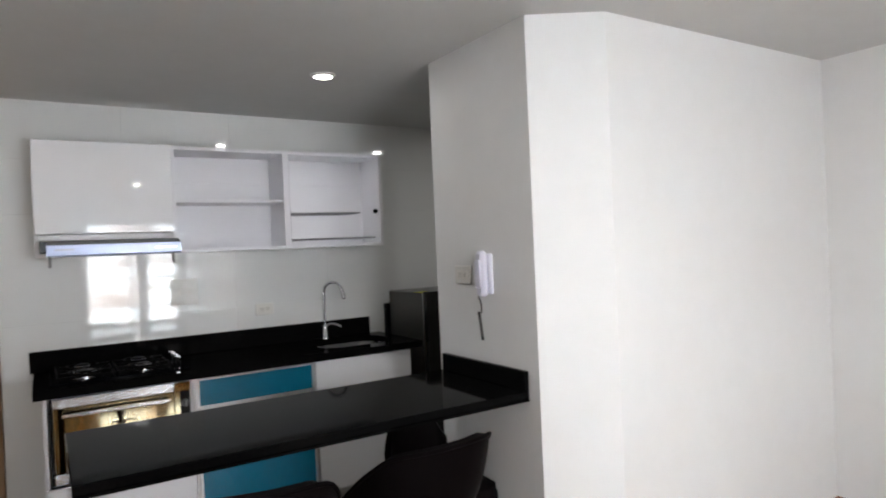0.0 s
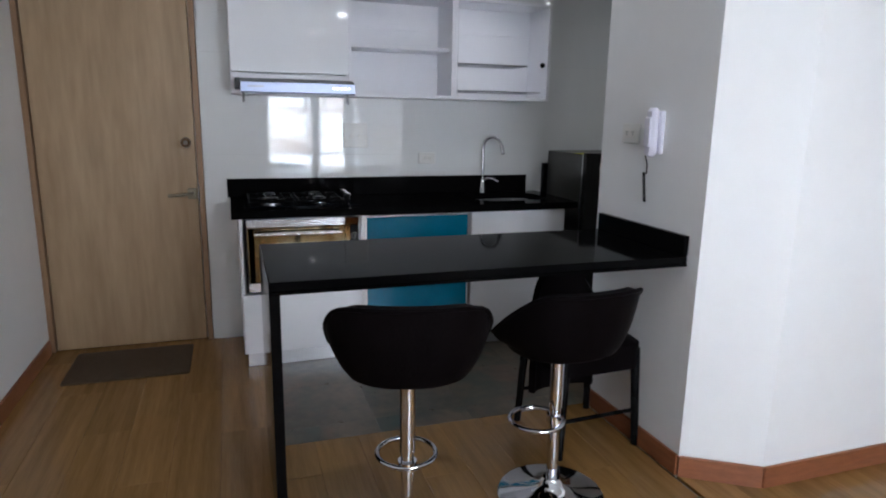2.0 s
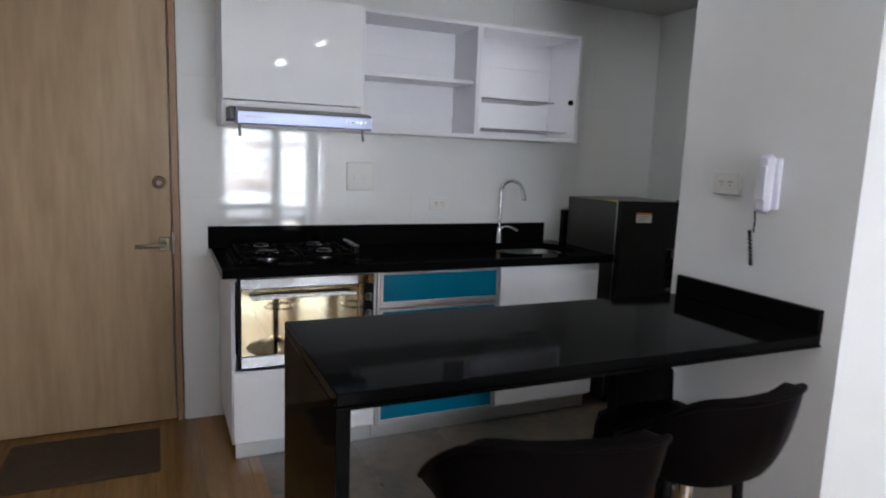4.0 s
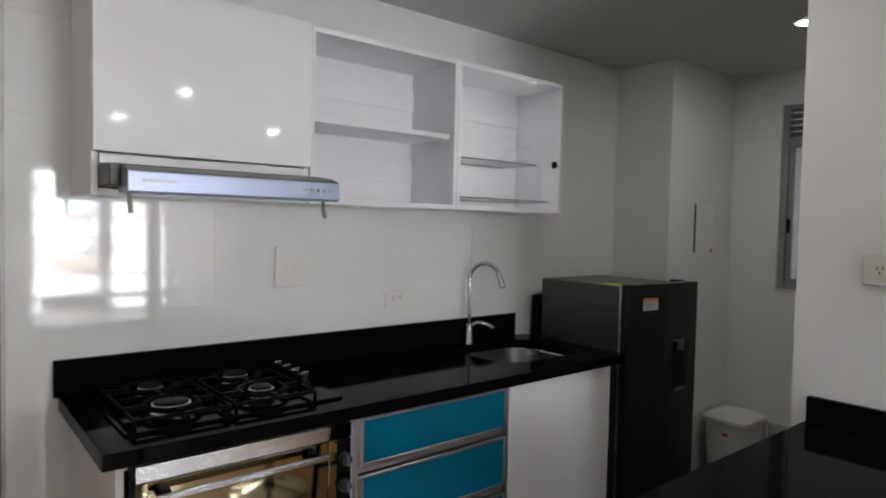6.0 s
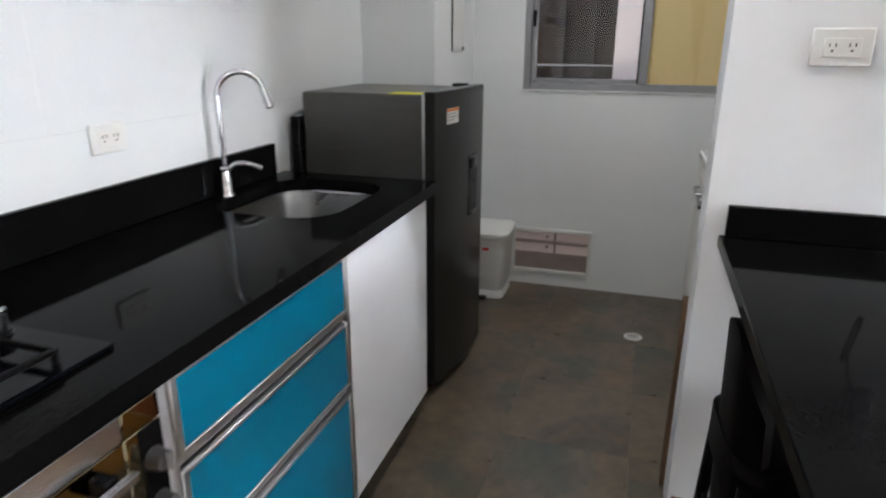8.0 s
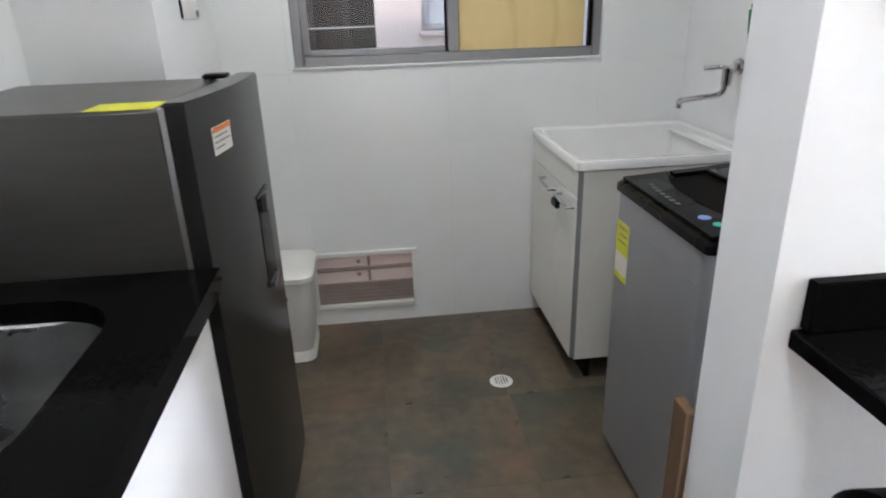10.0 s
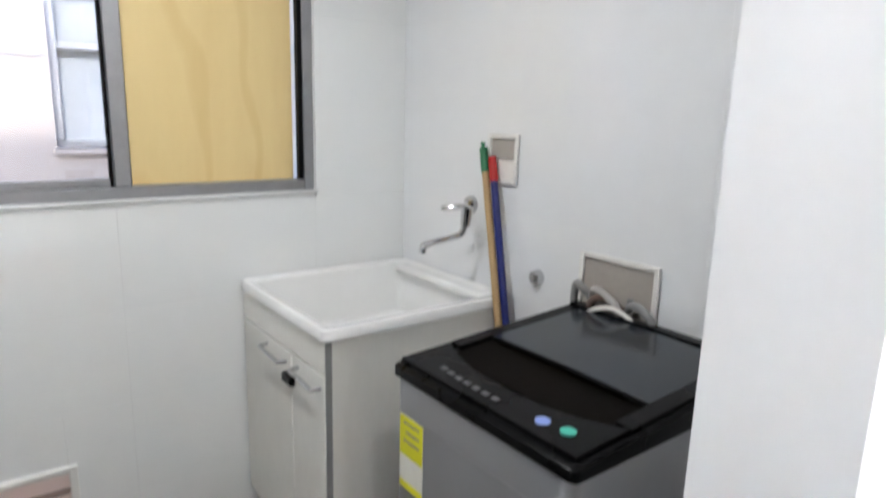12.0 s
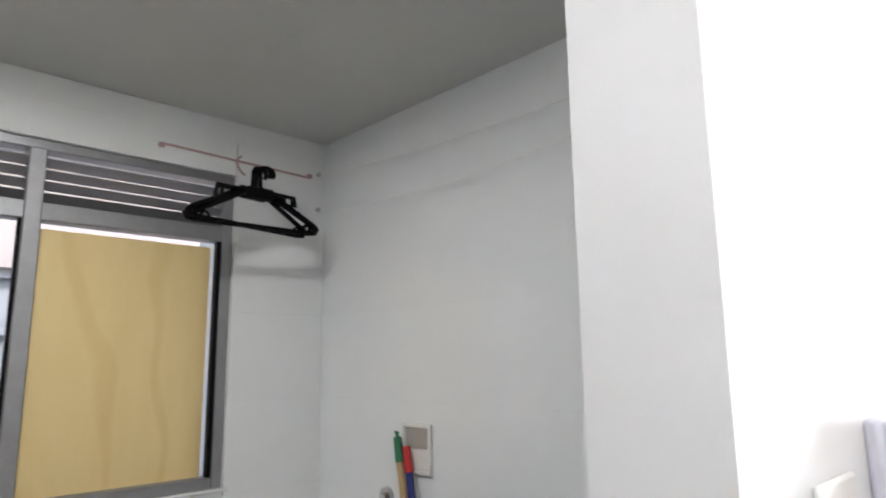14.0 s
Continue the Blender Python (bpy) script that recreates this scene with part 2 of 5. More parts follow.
# Shutter brown, darkened too so the opening reads as shaded.
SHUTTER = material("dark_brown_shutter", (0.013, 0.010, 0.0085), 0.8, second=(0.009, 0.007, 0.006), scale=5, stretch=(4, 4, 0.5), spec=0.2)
HOODSTEEL = material("bluish_hood_steel", (0.36, 0.40, 0.54), 0.34, 0.85, second=(0.32, 0.355, 0.48), scale=10, stretch=(0.4, 30, 30))
CONCRETE = material("courtyard_concrete", (0.35, 0.34, 0.32), 0.9, second=(0.30, 0.29, 0.27), scale=3, bump=0.3)
GREYGLASS = material("greyish_reflecting_glass", (0.30, 0.31, 0.32), 0.08, second=(0.22, 0.23, 0.24), scale=3)
SINKSTEEL = material("dull_sink_steel", (0.24, 0.24, 0.24), 0.28, 1.0, second=(0.20, 0.20, 0.20), scale=12, rough_var=0.06)
CLEAR = glass("clear_glass")
LIT = emitter("downlight_glow", (1.0, 0.98, 0.95), 14.0)


# ---- helpers for shapes ----
BASE = {}


def thing(name, base, label, category, group="", kind=""):
    ob = new(name)
    ob.empty_display_size = 0.1
    ob.location = base
    BASE[ob.name] = Vector(base)
    return tagged(ob, label, category, group, kind)


def mesh_object(name, bm, mat, smooth=False):
    me = bpy.data.meshes.new(name)
    bmesh.ops.recalc_face_normals(bm, faces=bm.faces)
    bm.to_mesh(me)
    bm.free()
    me.materials.append(mat)
    if smooth:
        me.polygons.foreach_set("use_smooth", [True] * len(me.polygons))
        me.set_sharp_from_angle(angle=radians(40))
    return new(name, me)


def part(name, bm, mat, parent, label="", smooth=True):
    root = parent
    while root.parent:
        root = root.parent
    bm.transform(Matrix.Translation(-BASE.get(root.name, Vector())))
    ob = mesh_object(name, bm, mat, smooth)
    ob.parent = parent
    return tagged(ob, label)


def structure(name, bm, mat, label, category="wall"):
    ob = mesh_object(name, bm, mat)
    BASE[ob.name] = Vector()
    return tagged(ob, label, category, kind="structure")


def box(x0, x1, y0, y1, z0, z1, bev=0.0, bm=None, seg=2):
    bm = bm or bmesh.new()
    r = bmesh.ops.create_cube(bm, size=1, matrix=Matrix.Translation(((x0 + x1) / 2, (y0 + y1) / 2, (z0 + z1) / 2)) @ Matrix.Diagonal((x1 - x0, y1 - y0, z1 - z0, 1)))
    if bev:
        vs = set(r["verts"])
        es = [e for e in bm.edges if e.verts[0] in vs]
        bmesh.ops.bevel(bm, geom=es, offset=bev, segments=1, affect="EDGES", profile=0.5)
    return bm


def cyl(p, q, r, r2=None, seg=20, bm=None, caps=True):
    bm = bm or bmesh.new()
    p, q = Vector(p), Vector(q)
    d = q - p
    m = Matrix.Translation((p + q) / 2) @ d.to_track_quat("Z", "Y").to_matrix().to_4x4()
    bmesh.ops.create_cone(bm, cap_ends=caps, segments=seg, radius1=r, radius2=r if r2 is None else r2, depth=d.length, matrix=m)
    return bm


def lathe(profile, centre, seg=32, bm=None):
    """Turn a list of (radius, z) round the upright through centre."""
    bm = bm or bmesh.new()
    cx, cy, cz = centre
    rings = []
    for r, z in profile:
        rings.append([bm.verts.new((cx + max(r, 1e-4) * math.cos(2 * math.pi * i / seg), cy + max(r, 1e-4) * math.sin(2 * math.pi * i / seg), cz + z)) for i in range(seg)])
    for a, b in zip(rings, rings[1:]):
        for i in range(seg):
            bm.faces.new((a[i], a[(i + 1) % seg], b[(i + 1) % seg], b[i]))
    return bm


def tube(points, r, seg=14, bm=None, closed=False):
    """A round bar along points."""
    bm = bm or bmesh.new()
    pts = [Vector(p) for p in points]
    n = len(pts)
    rings, up = [], None
    for i, p in enumerate(pts):
        if closed:
            d = pts[(i + 1) % n] - pts[i - 1]
        else:
            d = pts[min(i + 1, n - 1)] - pts[max(i - 1, 0)]
        d.normalize()
        if up is None:
            up = d.orthogonal().normalized()
        up = (up - d * up.dot(d)).normalized()
        s = d.cross(up)
        rings.append([bm.verts.new(p + r * (math.cos(2 * math.pi * k / seg) * up + math.sin(2 * math.pi * k / seg) * s)) for k in range(seg)])
    pairs = list(zip(rings, rings[1:])) + ([(rings[-1], rings[0])] if closed else [])
    for a, b in pairs:
        for k in range(seg):
            bm.faces.new((a[k], a[(k + 1) % seg], b[(k + 1) % seg], b[k]))
    if not closed:
        bm.faces.new(rings[0])
        bm.faces.new(rings[-1])
    return bm


def arc(c, r, a0, a1, u, v, n=12):
    """Points of an arc round c in the plane of u and v, in degrees."""
    c, u, v = Vector(c), Vector(u), Vector(v)
    return [c + r * (math.cos(radians(a0 + (a1 - a0) * i / n)) * u + math.sin(radians(a0 + (a1 - a0) * i / n)) * v) for i in range(n + 1)]


def rounded(x0, x1, y0, y1, r, n=6):
    pts = []
    for cx, cy, a in ((x1 - r, y1 - r, 0), (x0 + r, y1 - r, 90), (x0 + r, y0 + r, 180), (x1 - r, y0 + r, 270)):
        for i in range(n + 1):
            t = radians(a + 90 * i / n)
            pts.append((cx + r * math.cos(t), cy + r * math.sin(t)))
    return pts


def prism(poly, z0, z1, bev=0.0, bm=None):
    """An upright solid over a flat outline."""
    bm = bm or bmesh.new()
    lo = [bm.verts.new((x, y, z0)) for x, y in poly]
    hi = [bm.verts.new((x, y, z1)) for x, y in poly]
    bm.faces.new(lo)
    top = bm.faces.new(hi)
    for i in range(len(poly)):
        j = (i + 1) % len(poly)
        bm.faces.new((lo[i], lo[j], hi[j], hi[i]))
    if bev:
        bmesh.ops.bevel(bm, geom=list(top.edges), offset=bev, segments=1, affect="EDGES", profile=0.5)
    return bm


def slab_hole(outer, inner, z0, z1):
    """A slab with an opening: both outlines run the same way round."""
    bm = bmesh.new()
    levels = []
    for z in (z0, z1):
        loops = []
        for poly in (outer, inner):
            vs = [bm.verts.new((x, y, z)) for x, y in poly]
            es = [bm.edges.new((vs[i], vs[(i + 1) % len(vs)])) for i in range(len(vs))]
            loops.append((vs, es))
        bmesh.ops.triangle_fill(bm, use_beauty=True, use_dissolve=False, edges=loops[0][1] + loops[1][1])
        levels.append(loops)
    for k in (0, 1):
        a, b = levels[0][k][0], levels[1][k][0]
        for i in range(len(a)):
            j = (i + 1) % len(a)
            bm.faces.new((a[i], a[j], b[j], b[i]))
    return bm


def bowl(outline_at, levels, bm=None, close=True):
    """Stack outlines: levels are (inset, z); outline_at(inset) gives the loop."""
    bm = bm or bmesh.new()
    rings = [[bm.verts.new((x, y, z)) for x, y in outline_at(i)] for i, z in levels]
    for a, b in zip(rings, rings[1:]):
        for k in range(len(a)):
            j = (k + 1) % len(a)
            bm.faces.new((a[k], a[j], b[j], b[k]))
    if close:
        bm.faces.new(rings[-1])
    return bm


def sheet_grid(f, nu, nv, thick, bm=None):
    """A shell of a given thickness over a grid; f(u, v) gives the place for u, v in 0..1."""
    bm = bm or bmesh.new()
    vs = [[bm.verts.new(f(i / nu, j / nv)) for j in range(nv + 1)] for i in range(nu + 1)]
    faces = [bm.faces.new((vs[i][j], vs[i + 1][j], vs[i + 1][j + 1], vs[i][j + 1])) for i in range(nu) for j in range(nv)]
    bmesh.ops.recalc_face_normals(bm, faces=faces)
    if thick:
        bmesh.ops.solidify(bm, geom=faces, thickness=thick)
    return bm


def smooth_line(pts, n=6):
    """Points of a soft curve through pts."""
    p = [Vector(pts[0])] + [Vector(q) for q in pts] + [Vector(pts[-1])]
    out = []
    for i in range(1, len(p) - 2):
        for k in range(n):
            t = k / n
            a, b, c, d = p[i - 1], p[i], p[i + 1], p[i + 2]
            out.append(0.5 * (2 * b + (c - a) * t + (2 * a - 5 * b + 4 * c - d) * t * t + (3 * b - a - 3 * c + d) * t ** 3))
    return out + [p[-1]]


# ---- the large structure ----
floor_slab = structure("floor", box(-1.3, 3.75, -5.5, 0.2, -0.15, -0.012), DARKGROUT, "brown grouted screed under wood planks and slate tiles", "floor")
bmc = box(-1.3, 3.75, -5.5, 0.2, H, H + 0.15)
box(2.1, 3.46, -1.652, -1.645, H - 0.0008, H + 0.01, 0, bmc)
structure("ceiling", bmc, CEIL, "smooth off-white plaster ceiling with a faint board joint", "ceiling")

# north wall, with the entrance opening
bmw = box(-0.125, 3.75, 0.008, 0.2, -0.012, H)
wall_north = structure("wall_north", bmw, GROUT, "white wall faced with large glossy tiles")
structure("wall_north_entrance", box(-1.3, -0.125, 0.06, 0.2, -0.012, H), PAINT, "white painted wall behind the entrance door")
structure("wall_west", box(-1.3, -1.02, -5.5, 0.06, -0.012, H), PAINT, "white painted side wall of the entrance")
# pillar beside the fridge
wall_pier = structure("wall_pier", box(2.788, 3.452, -0.342, 0.008, -0.012, H), GROUT, "tiled white pier beside the fridge")
# east wall with window and vent openings
WY0, WY1, WZ0, WZ1 = -1.825, -0.625, 1.103, 2.138
GY0, GY1, GZ0, GZ1 = -1.03, -0.62, 0.095, 0.32
bmw = box(3.468, 3.75, -2.24, 0.2, WZ1, H)
box(3.468, 3.75, -2.24, WY0, GZ1, WZ1, 0, bmw)
box(3.468, 3.75, WY1, 0.2, GZ1, WZ1, 0, bmw)
box(3.468, 3.75, WY0, WY1, GZ1, WZ0, 0, bmw)
box(3.468, 3.75, -2.24, GY0, -0.012, GZ1, 0, bmw)
box(3.468, 3.75, GY1, 0.2, -0.012, GZ1, 0, bmw)
box(3.468, 3.75, GY0, GY1, -0.012, GZ0, 0, bmw)
wall_east = structure("wall_east", bmw, GROUT, "white tiled laundry wall with a window and a low vent")
# partition between living room and laundry, with a canted corner
bmw = prism([(1.66, -1.43), (1.806, -1.43), (1.806, -2.188), (3.75, -2.188), (3.75, -2.30), (1.92, -2.30), (1.66, -2.135)], -0.012, H)
wall_part = structure("wall_partition", bmw, PAINT, "white painted partition with a canted corner")
structure("wall_living_east", box(3.49, 3.75, -5.5, -2.25, -0.012, H), PAINT, "white painted living-room wall")
# south wall with the big window
bmw = box(-1.02, 0.5, -5.45, -5.2, -0.012, H)
box(2.6, 3.49, -5.45, -5.2, -0.012, H, 0, bmw)
box(0.5, 2.6, -5.45, -5.2, -0.012, 0.28, 0, bmw)
box(0.5, 2.6, -5.45, -5.2, 1.94, H, 0, bmw)
structure("wall_south", bmw, PAINT, "white painted window wall of the living room")

# skirtings
def skirting(p, q, th=0.012, h=0.088):
    p, q = Vector((*p, 0)), Vector((*q, 0))
    d = (q - p).normalized()
    n = Vector((-d.y, d.x, 0)) * th
    bm = prism([tuple((p)[:2]), tuple(q[:2]), tuple((q + n)[:2]), tuple((p + n)[:2])], 0.001, h, 0.003)
    structure("baseboard", bm, SKIRT, "reddish-brown wooden skirting board", "baseboard")


skirting((-1.02, -5.2), (-1.02, -0.03), -0.014)
skirting((1.66, -1.44), (1.66, -2.135), -0.014)
skirting((1.66, -2.135), (1.92, -2.30), -0.014)
skirting((1.92, -2.30), (3.49, -2.30), -0.014)
skirting((3.49, -2.30), (3.49, -5.2), -0.014)
skirting((-1.02, -5.2), (3.49, -5.2), 0.014)

# ---- windows ----
def window_frame_laundry():
    w = thing("window_1", (3.53, -1.225, WZ0), "sliding aluminium window with one pane boarded by plywood", "window", kind="structure")
    x0, x1 = 3.475, 3.535
    fr = box(x0, x1, WY0, WY0 + 0.035, WZ0, WZ1, 0.003)
    box(x0, x1, WY1 - 0.035, WY1, WZ0, WZ1, 0.003, fr)
    box(x0, x1, WY0 + 0.035, WY1 - 0.035, WZ0, WZ0 + 0.035, 0.003, fr)
    box(x0, x1, WY0 + 0.035, WY1 - 0.035, WZ1 - 0.03, WZ1, 0.003, fr)
    box(x0, x1, WY0 + 0.035, WY1 - 0.035, 1.903, 1.955, 0.003, fr)
    part("window_frame", fr, ALUMATT, w)
    ym = -1.235
    part("mullion", box(x0 - 0.012, x1, ym - 0.022, ym + 0.022, WZ0 + 0.035, WZ1 - 0.03, 0.003), ALUMATT, w, "upright aluminium mullion")
    sash = box(x0 + 0.012, x0 + 0.035, WY1 - 0.062, WY1 - 0.035, WZ0 + 0.04, 1.903, 0.002)
    box(x0 + 0.012, x0 + 0.035, ym + 0.03, WY1 - 0.062, WZ0 + 0.036, WZ0 + 0.058, 0.002, sash)
    part("sash", sash, ALUMATT, w, "sliding sash of grey aluminium")
    part("latch", box(x0 - 0.008, x0 + 0.012, WY1 - 0.056, WY1 - 0.04, 1.42, 1.50, 0.003), BLACK, w, "small black sash latch")
    part("gasket", box(x0 + 0.006, x0 + 0.030, ym + 0.022, ym + 0.030, WZ0 + 0.036, 1.903, 0.001), BLACK, w, "black rubber gasket")
    pane = part("pane", box(x0 + 0.022, x0 + 0.026, ym + 0.03, WY1 - 0.05, WZ0 + 0.045, 1.903), CLEAR, w, "clear glass pane")
    pane.visible_shadow = False
    part("plywood_sheet", box(x0 + 0.035, x0 + 0.045, -1.765, ym - 0.022, WZ0 + 0.036, 1.884), PLY, w, "yellowish plywood sheet with long grain")
    part("track", box(x0 + 0.005, x0 + 0.03, WY0 + 0.035, WY0 + 0.05, WZ0 + 0.036, 1.903, 0.001), BLACK, w, "dark rubber gasket")
    z = 1.966
    while z < WZ1 - 0.04:
        for a, b in ((WY0 + 0.035, ym - 0.022), (ym + 0.022, WY1 - 0.035)):
            s = bmesh.new()
            prof = [(x0 + 0.006, z + 0.017), (x0 + 0.040, z - 0.003), (x0 + 0.040, z), (x0 + 0.006, z + 0.020)]
            lo = [s.verts.new((px, a, pz)) for px, pz in prof]
            hi = [s.verts.new((px, b, pz)) for px, pz in prof]
            s.faces.new(lo)
            s.faces.new(hi)
            for i in range(4):
                s.faces.new((lo[i], lo[(i + 1) % 4], hi[(i + 1) % 4], hi[i]))
            part("slat", s, ALUMATT, w, smooth=False)
        z += 0.034
    part("window_sill", box(3.45, 3.475, WY0 - 0.01, WY1 + 0.01, WZ0 - 0.008, WZ0 + 0.001, 0.002), TILE, w, "narrow white tiled sill")


window_frame_laundry()


def window_living():
    w = thing("window_2", (1.55, -5.25, 0.28), "large barred living-room window in aluminium frame", "window", kind="structure")
    fr = box(0.5, 0.56, -5.27, -5.21, 0.28, 1.94, 0.003)
    for a, b in ((1.13, 1.26), (1.60, 1.76), (2.56, 2.6)):
        box(a, b, -5.27, -5.21, 0.28, 1.94, 0.003, fr)
    for a, b in ((0.28, 0.31), (0.56, 0.63), (1.88, 1.94)):
        box(0.56, 2.56, -5.262, -5.22, a, b, 0.003, fr)
    part("window_frame", fr, ALUMATT, w)
    part("sash_stile", box(1.045, 1.075, -5.255, -5.235, 0.63, 1.88, 0.003), ALUMATT, w, "slim sliding sash stile")
    for z in (0.815, 1.045, 1.205, 1.45, 1.66):
        part("security_bar", box(0.56, 1.60, -5.292, -5.280, z, z + 0.022, 0.002), GREYPL, w)
    for i in range(40):
        z = 0.316 + i * 0.039
        part("blind_slat", box(1.79, 2.55, -5.235, -5.230, z, z + 0.035), WHITEPL, w, smooth=False)


window_living()

# ---- outside ----
structure("ground", box(-60, 70, -70, 60, -3.2, -3.0), CONCRETE, "grey concrete courtyard ground", "ground")


def far_facade():
    f = thing("neighbour_building", (6.0, -1.0, -3.0), "cream rendered building across the narrow courtyard", "building")
    X, T = 5.6, 3.3
    for a, b, c, d in ((-9, -2.15, -3, T), (-1.30, -0.98, -3, T), (-2.15, -1.30, -3, 1.12), (-2.15, -1.30, 2.03, T),
                       (-0.98, 1.2, -3, 0.6), (-0.98, 1.2, 2.75, T), (1.2, 6, -3, T)):
        part("wall", box(X, X + 0.3, a, b, c, d), FACADE, f, smooth=False)
    for z in (0.75, 1.605, 2.45):
        for a, b in ((-9, -2.2), (-1.30, -0.98)):
            part("joint", box(X - 0.004, X, a, b, z, z + 0.012), GREYPL, f, smooth=False)
    part("roof", box(X - 0.15, X + 0.5, -9, 6, T, T + 0.15, 0.01), CONCRETE, f)
    win = part("window", box(X + 0.10, X + 0.14, -2.15, -1.30, 1.12, 1.16, 0.003), ALUMATT, f)
    fr = box(X + 0.08, X + 0.14, -1.35, -1.30, 1.16, 2.03, 0.003)
    box(X + 0.08, X + 0.14, -2.15, -1.35, 1.66, 1.70, 0.003, fr)
    box(X + 0.08, X + 0.14, -2.15, -1.35, 1.98, 2.03, 0.003, fr)
    part("window_frame", fr, ALUMATT, win)
    part("pane", box(X + 0.15, X + 0.155, -2.15, -1.35, 1.16, 2.0), GREYGLASS, win)
    part("window_sill", box(X - 0.04, X + 0.08, -2.18, -1.28, 1.09, 1.12, 0.004), FACADE, win)
    # Sheet closing the opening; its colour carries the shade of the recess.
    op = part("opening", box(X + 0.26, X + 0.30, -0.98, 1.2, 0.6, 2.75), SHADE, f, "near-black sheet painted as the shade of a recessed opening")
    part("bar", box(X + 0.04, X + 0.055, -0.98, 1.2, 1.155, 1.164), GREYPL, op, "thin grey rail")
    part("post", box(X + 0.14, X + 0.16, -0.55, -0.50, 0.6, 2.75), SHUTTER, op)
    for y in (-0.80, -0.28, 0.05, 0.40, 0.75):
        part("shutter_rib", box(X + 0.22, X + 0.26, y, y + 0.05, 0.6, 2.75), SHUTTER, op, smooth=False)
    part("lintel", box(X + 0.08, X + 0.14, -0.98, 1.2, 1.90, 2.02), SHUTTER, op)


far_facade()


def hazy_distance():
    """Overexposed daylight beyond the living-room window, with faint pinkish bands of far masonry."""
    m = bpy.data.materials.new("bright_hazy_distance")
    m.use_nodes = True
    t = m.node_tree
    n, l = t.nodes, t.links
    n.remove(n["Principled BSDF"])
    em = n.new("ShaderNodeEmission")
    tc = n.new("ShaderNodeTexCoord")
    mp = n.new("ShaderNodeMapping")
    mp.inputs["Scale"].default_value = (0.9, 1, 5.0)
    nz = n.new("ShaderNodeTexNoise")
    nz.inputs["Scale"].default_value, nz.inputs["Detail"].default_value = 1.6, 4
    ramp = n.new("ShaderNodeValToRGB")
    e = ramp.color_ramp.elements
    e[0].position, e[1].position = 0.37, 0.57
    e[0].color, e[1].color = (0.27, 0.215, 0.195, 1), (0.83, 0.97, 1.07, 1)
    e.new(0.47).color = (0.74, 0.67, 0.63, 1)
    l.new(tc.outputs["Object"], mp.inputs["Vector"])
    l.new(mp.outputs[0], nz.inputs["Vector"])
    l.new(nz.outputs[0], ramp.inputs[0])
    l.new(ramp.outputs[0], em.inputs["Color"])
    em.inputs["Strength"].default_value = GLOW
    l.new(em.outputs[0], n["Material Output"].inputs["Surface"])
    structure("backdrop", box(-0.1, 3.2, -5.72, -5.70, -0.2, 2.5), m, "bright hazy daylight beyond the living-room window", "backdrop")


hazy_distance()


# ---- entrance ----
BRONZE = material("aged_bronze", (0.10, 0.062, 0.036), 0.3, 1.0, second=(0.075, 0.046, 0.027), scale=30)


NICKEL = material("dull_brass_nickel", (0.30, 0.27, 0.20), 0.34, 1.0, second=(0.25, 0.22, 0.16), scale=30)


def entrance_door():
    d = thing("door_1", (-0.57, 0.0, 0.0), "closed full-height entrance door in light oak veneer", "door", kind="structure")
    part("leaf", box(-0.985, -0.165, 0.012, 0.05, 0.006, H - 0.03, 0.003), OAK, d)
    fr = box(-1.02, -0.99, -0.006, 0.06, 0, H - 0.001, 0.003)
    box(-0.16, -0.128, -0.006, 0.06, 0, H - 0.001, 0.003, fr)
    box(-0.99, -0.16, -0.006, 0.06, H - 0.026, H - 0.001, 0.003, fr)
    part("door_frame", fr, OAKFRAME, d, "slim darker oak door frame")
    rose = part("deadbolt", cyl((-0.215, 0.012, 1.21), (-0.215, -0.008, 1.21), 0.031, 0.027, 28), BRONZE, d, "round bronze deadbolt with a steel centre")
    part("cylinder", cyl((-0.215, -0.008, 1.21), (-0.215, -0.016, 1.21), 0.014, 0.012, 20), CHROME, rose)
    plate = part("handle_plate", box(-0.222, -0.172, -0.002, 0.012, 0.88, 0.945, 0.004), NICKEL, d, "square dull nickel handle rose")
    part("door_handle", tube([(-0.197, 0.0, 0.915), (-0.197, -0.045, 0.915), (-0.215, -0.055, 0.914), (-0.26, -0.055, 0.911), (-0.325, -0.052, 0.908)], 0.0095, 12), NICKEL, plate, "dull nickel lever handle")
    part("strike", box(-0.163, -0.155, -0.0075, -0.005, 0.86, 0.97, 0.001), STEEL, d)


entrance_door()
mat_rug = thing("door_mat", (-0.55, -0.29, 0.0), "worn brown coir doormat before the entrance door", "doormat")
part("coir_surface", prism(rounded(-0.86, -0.24, -0.53, -0.08, 0.015, 3), 0.0005, 0.010, 0.003), MATBROWN, mat_rug)


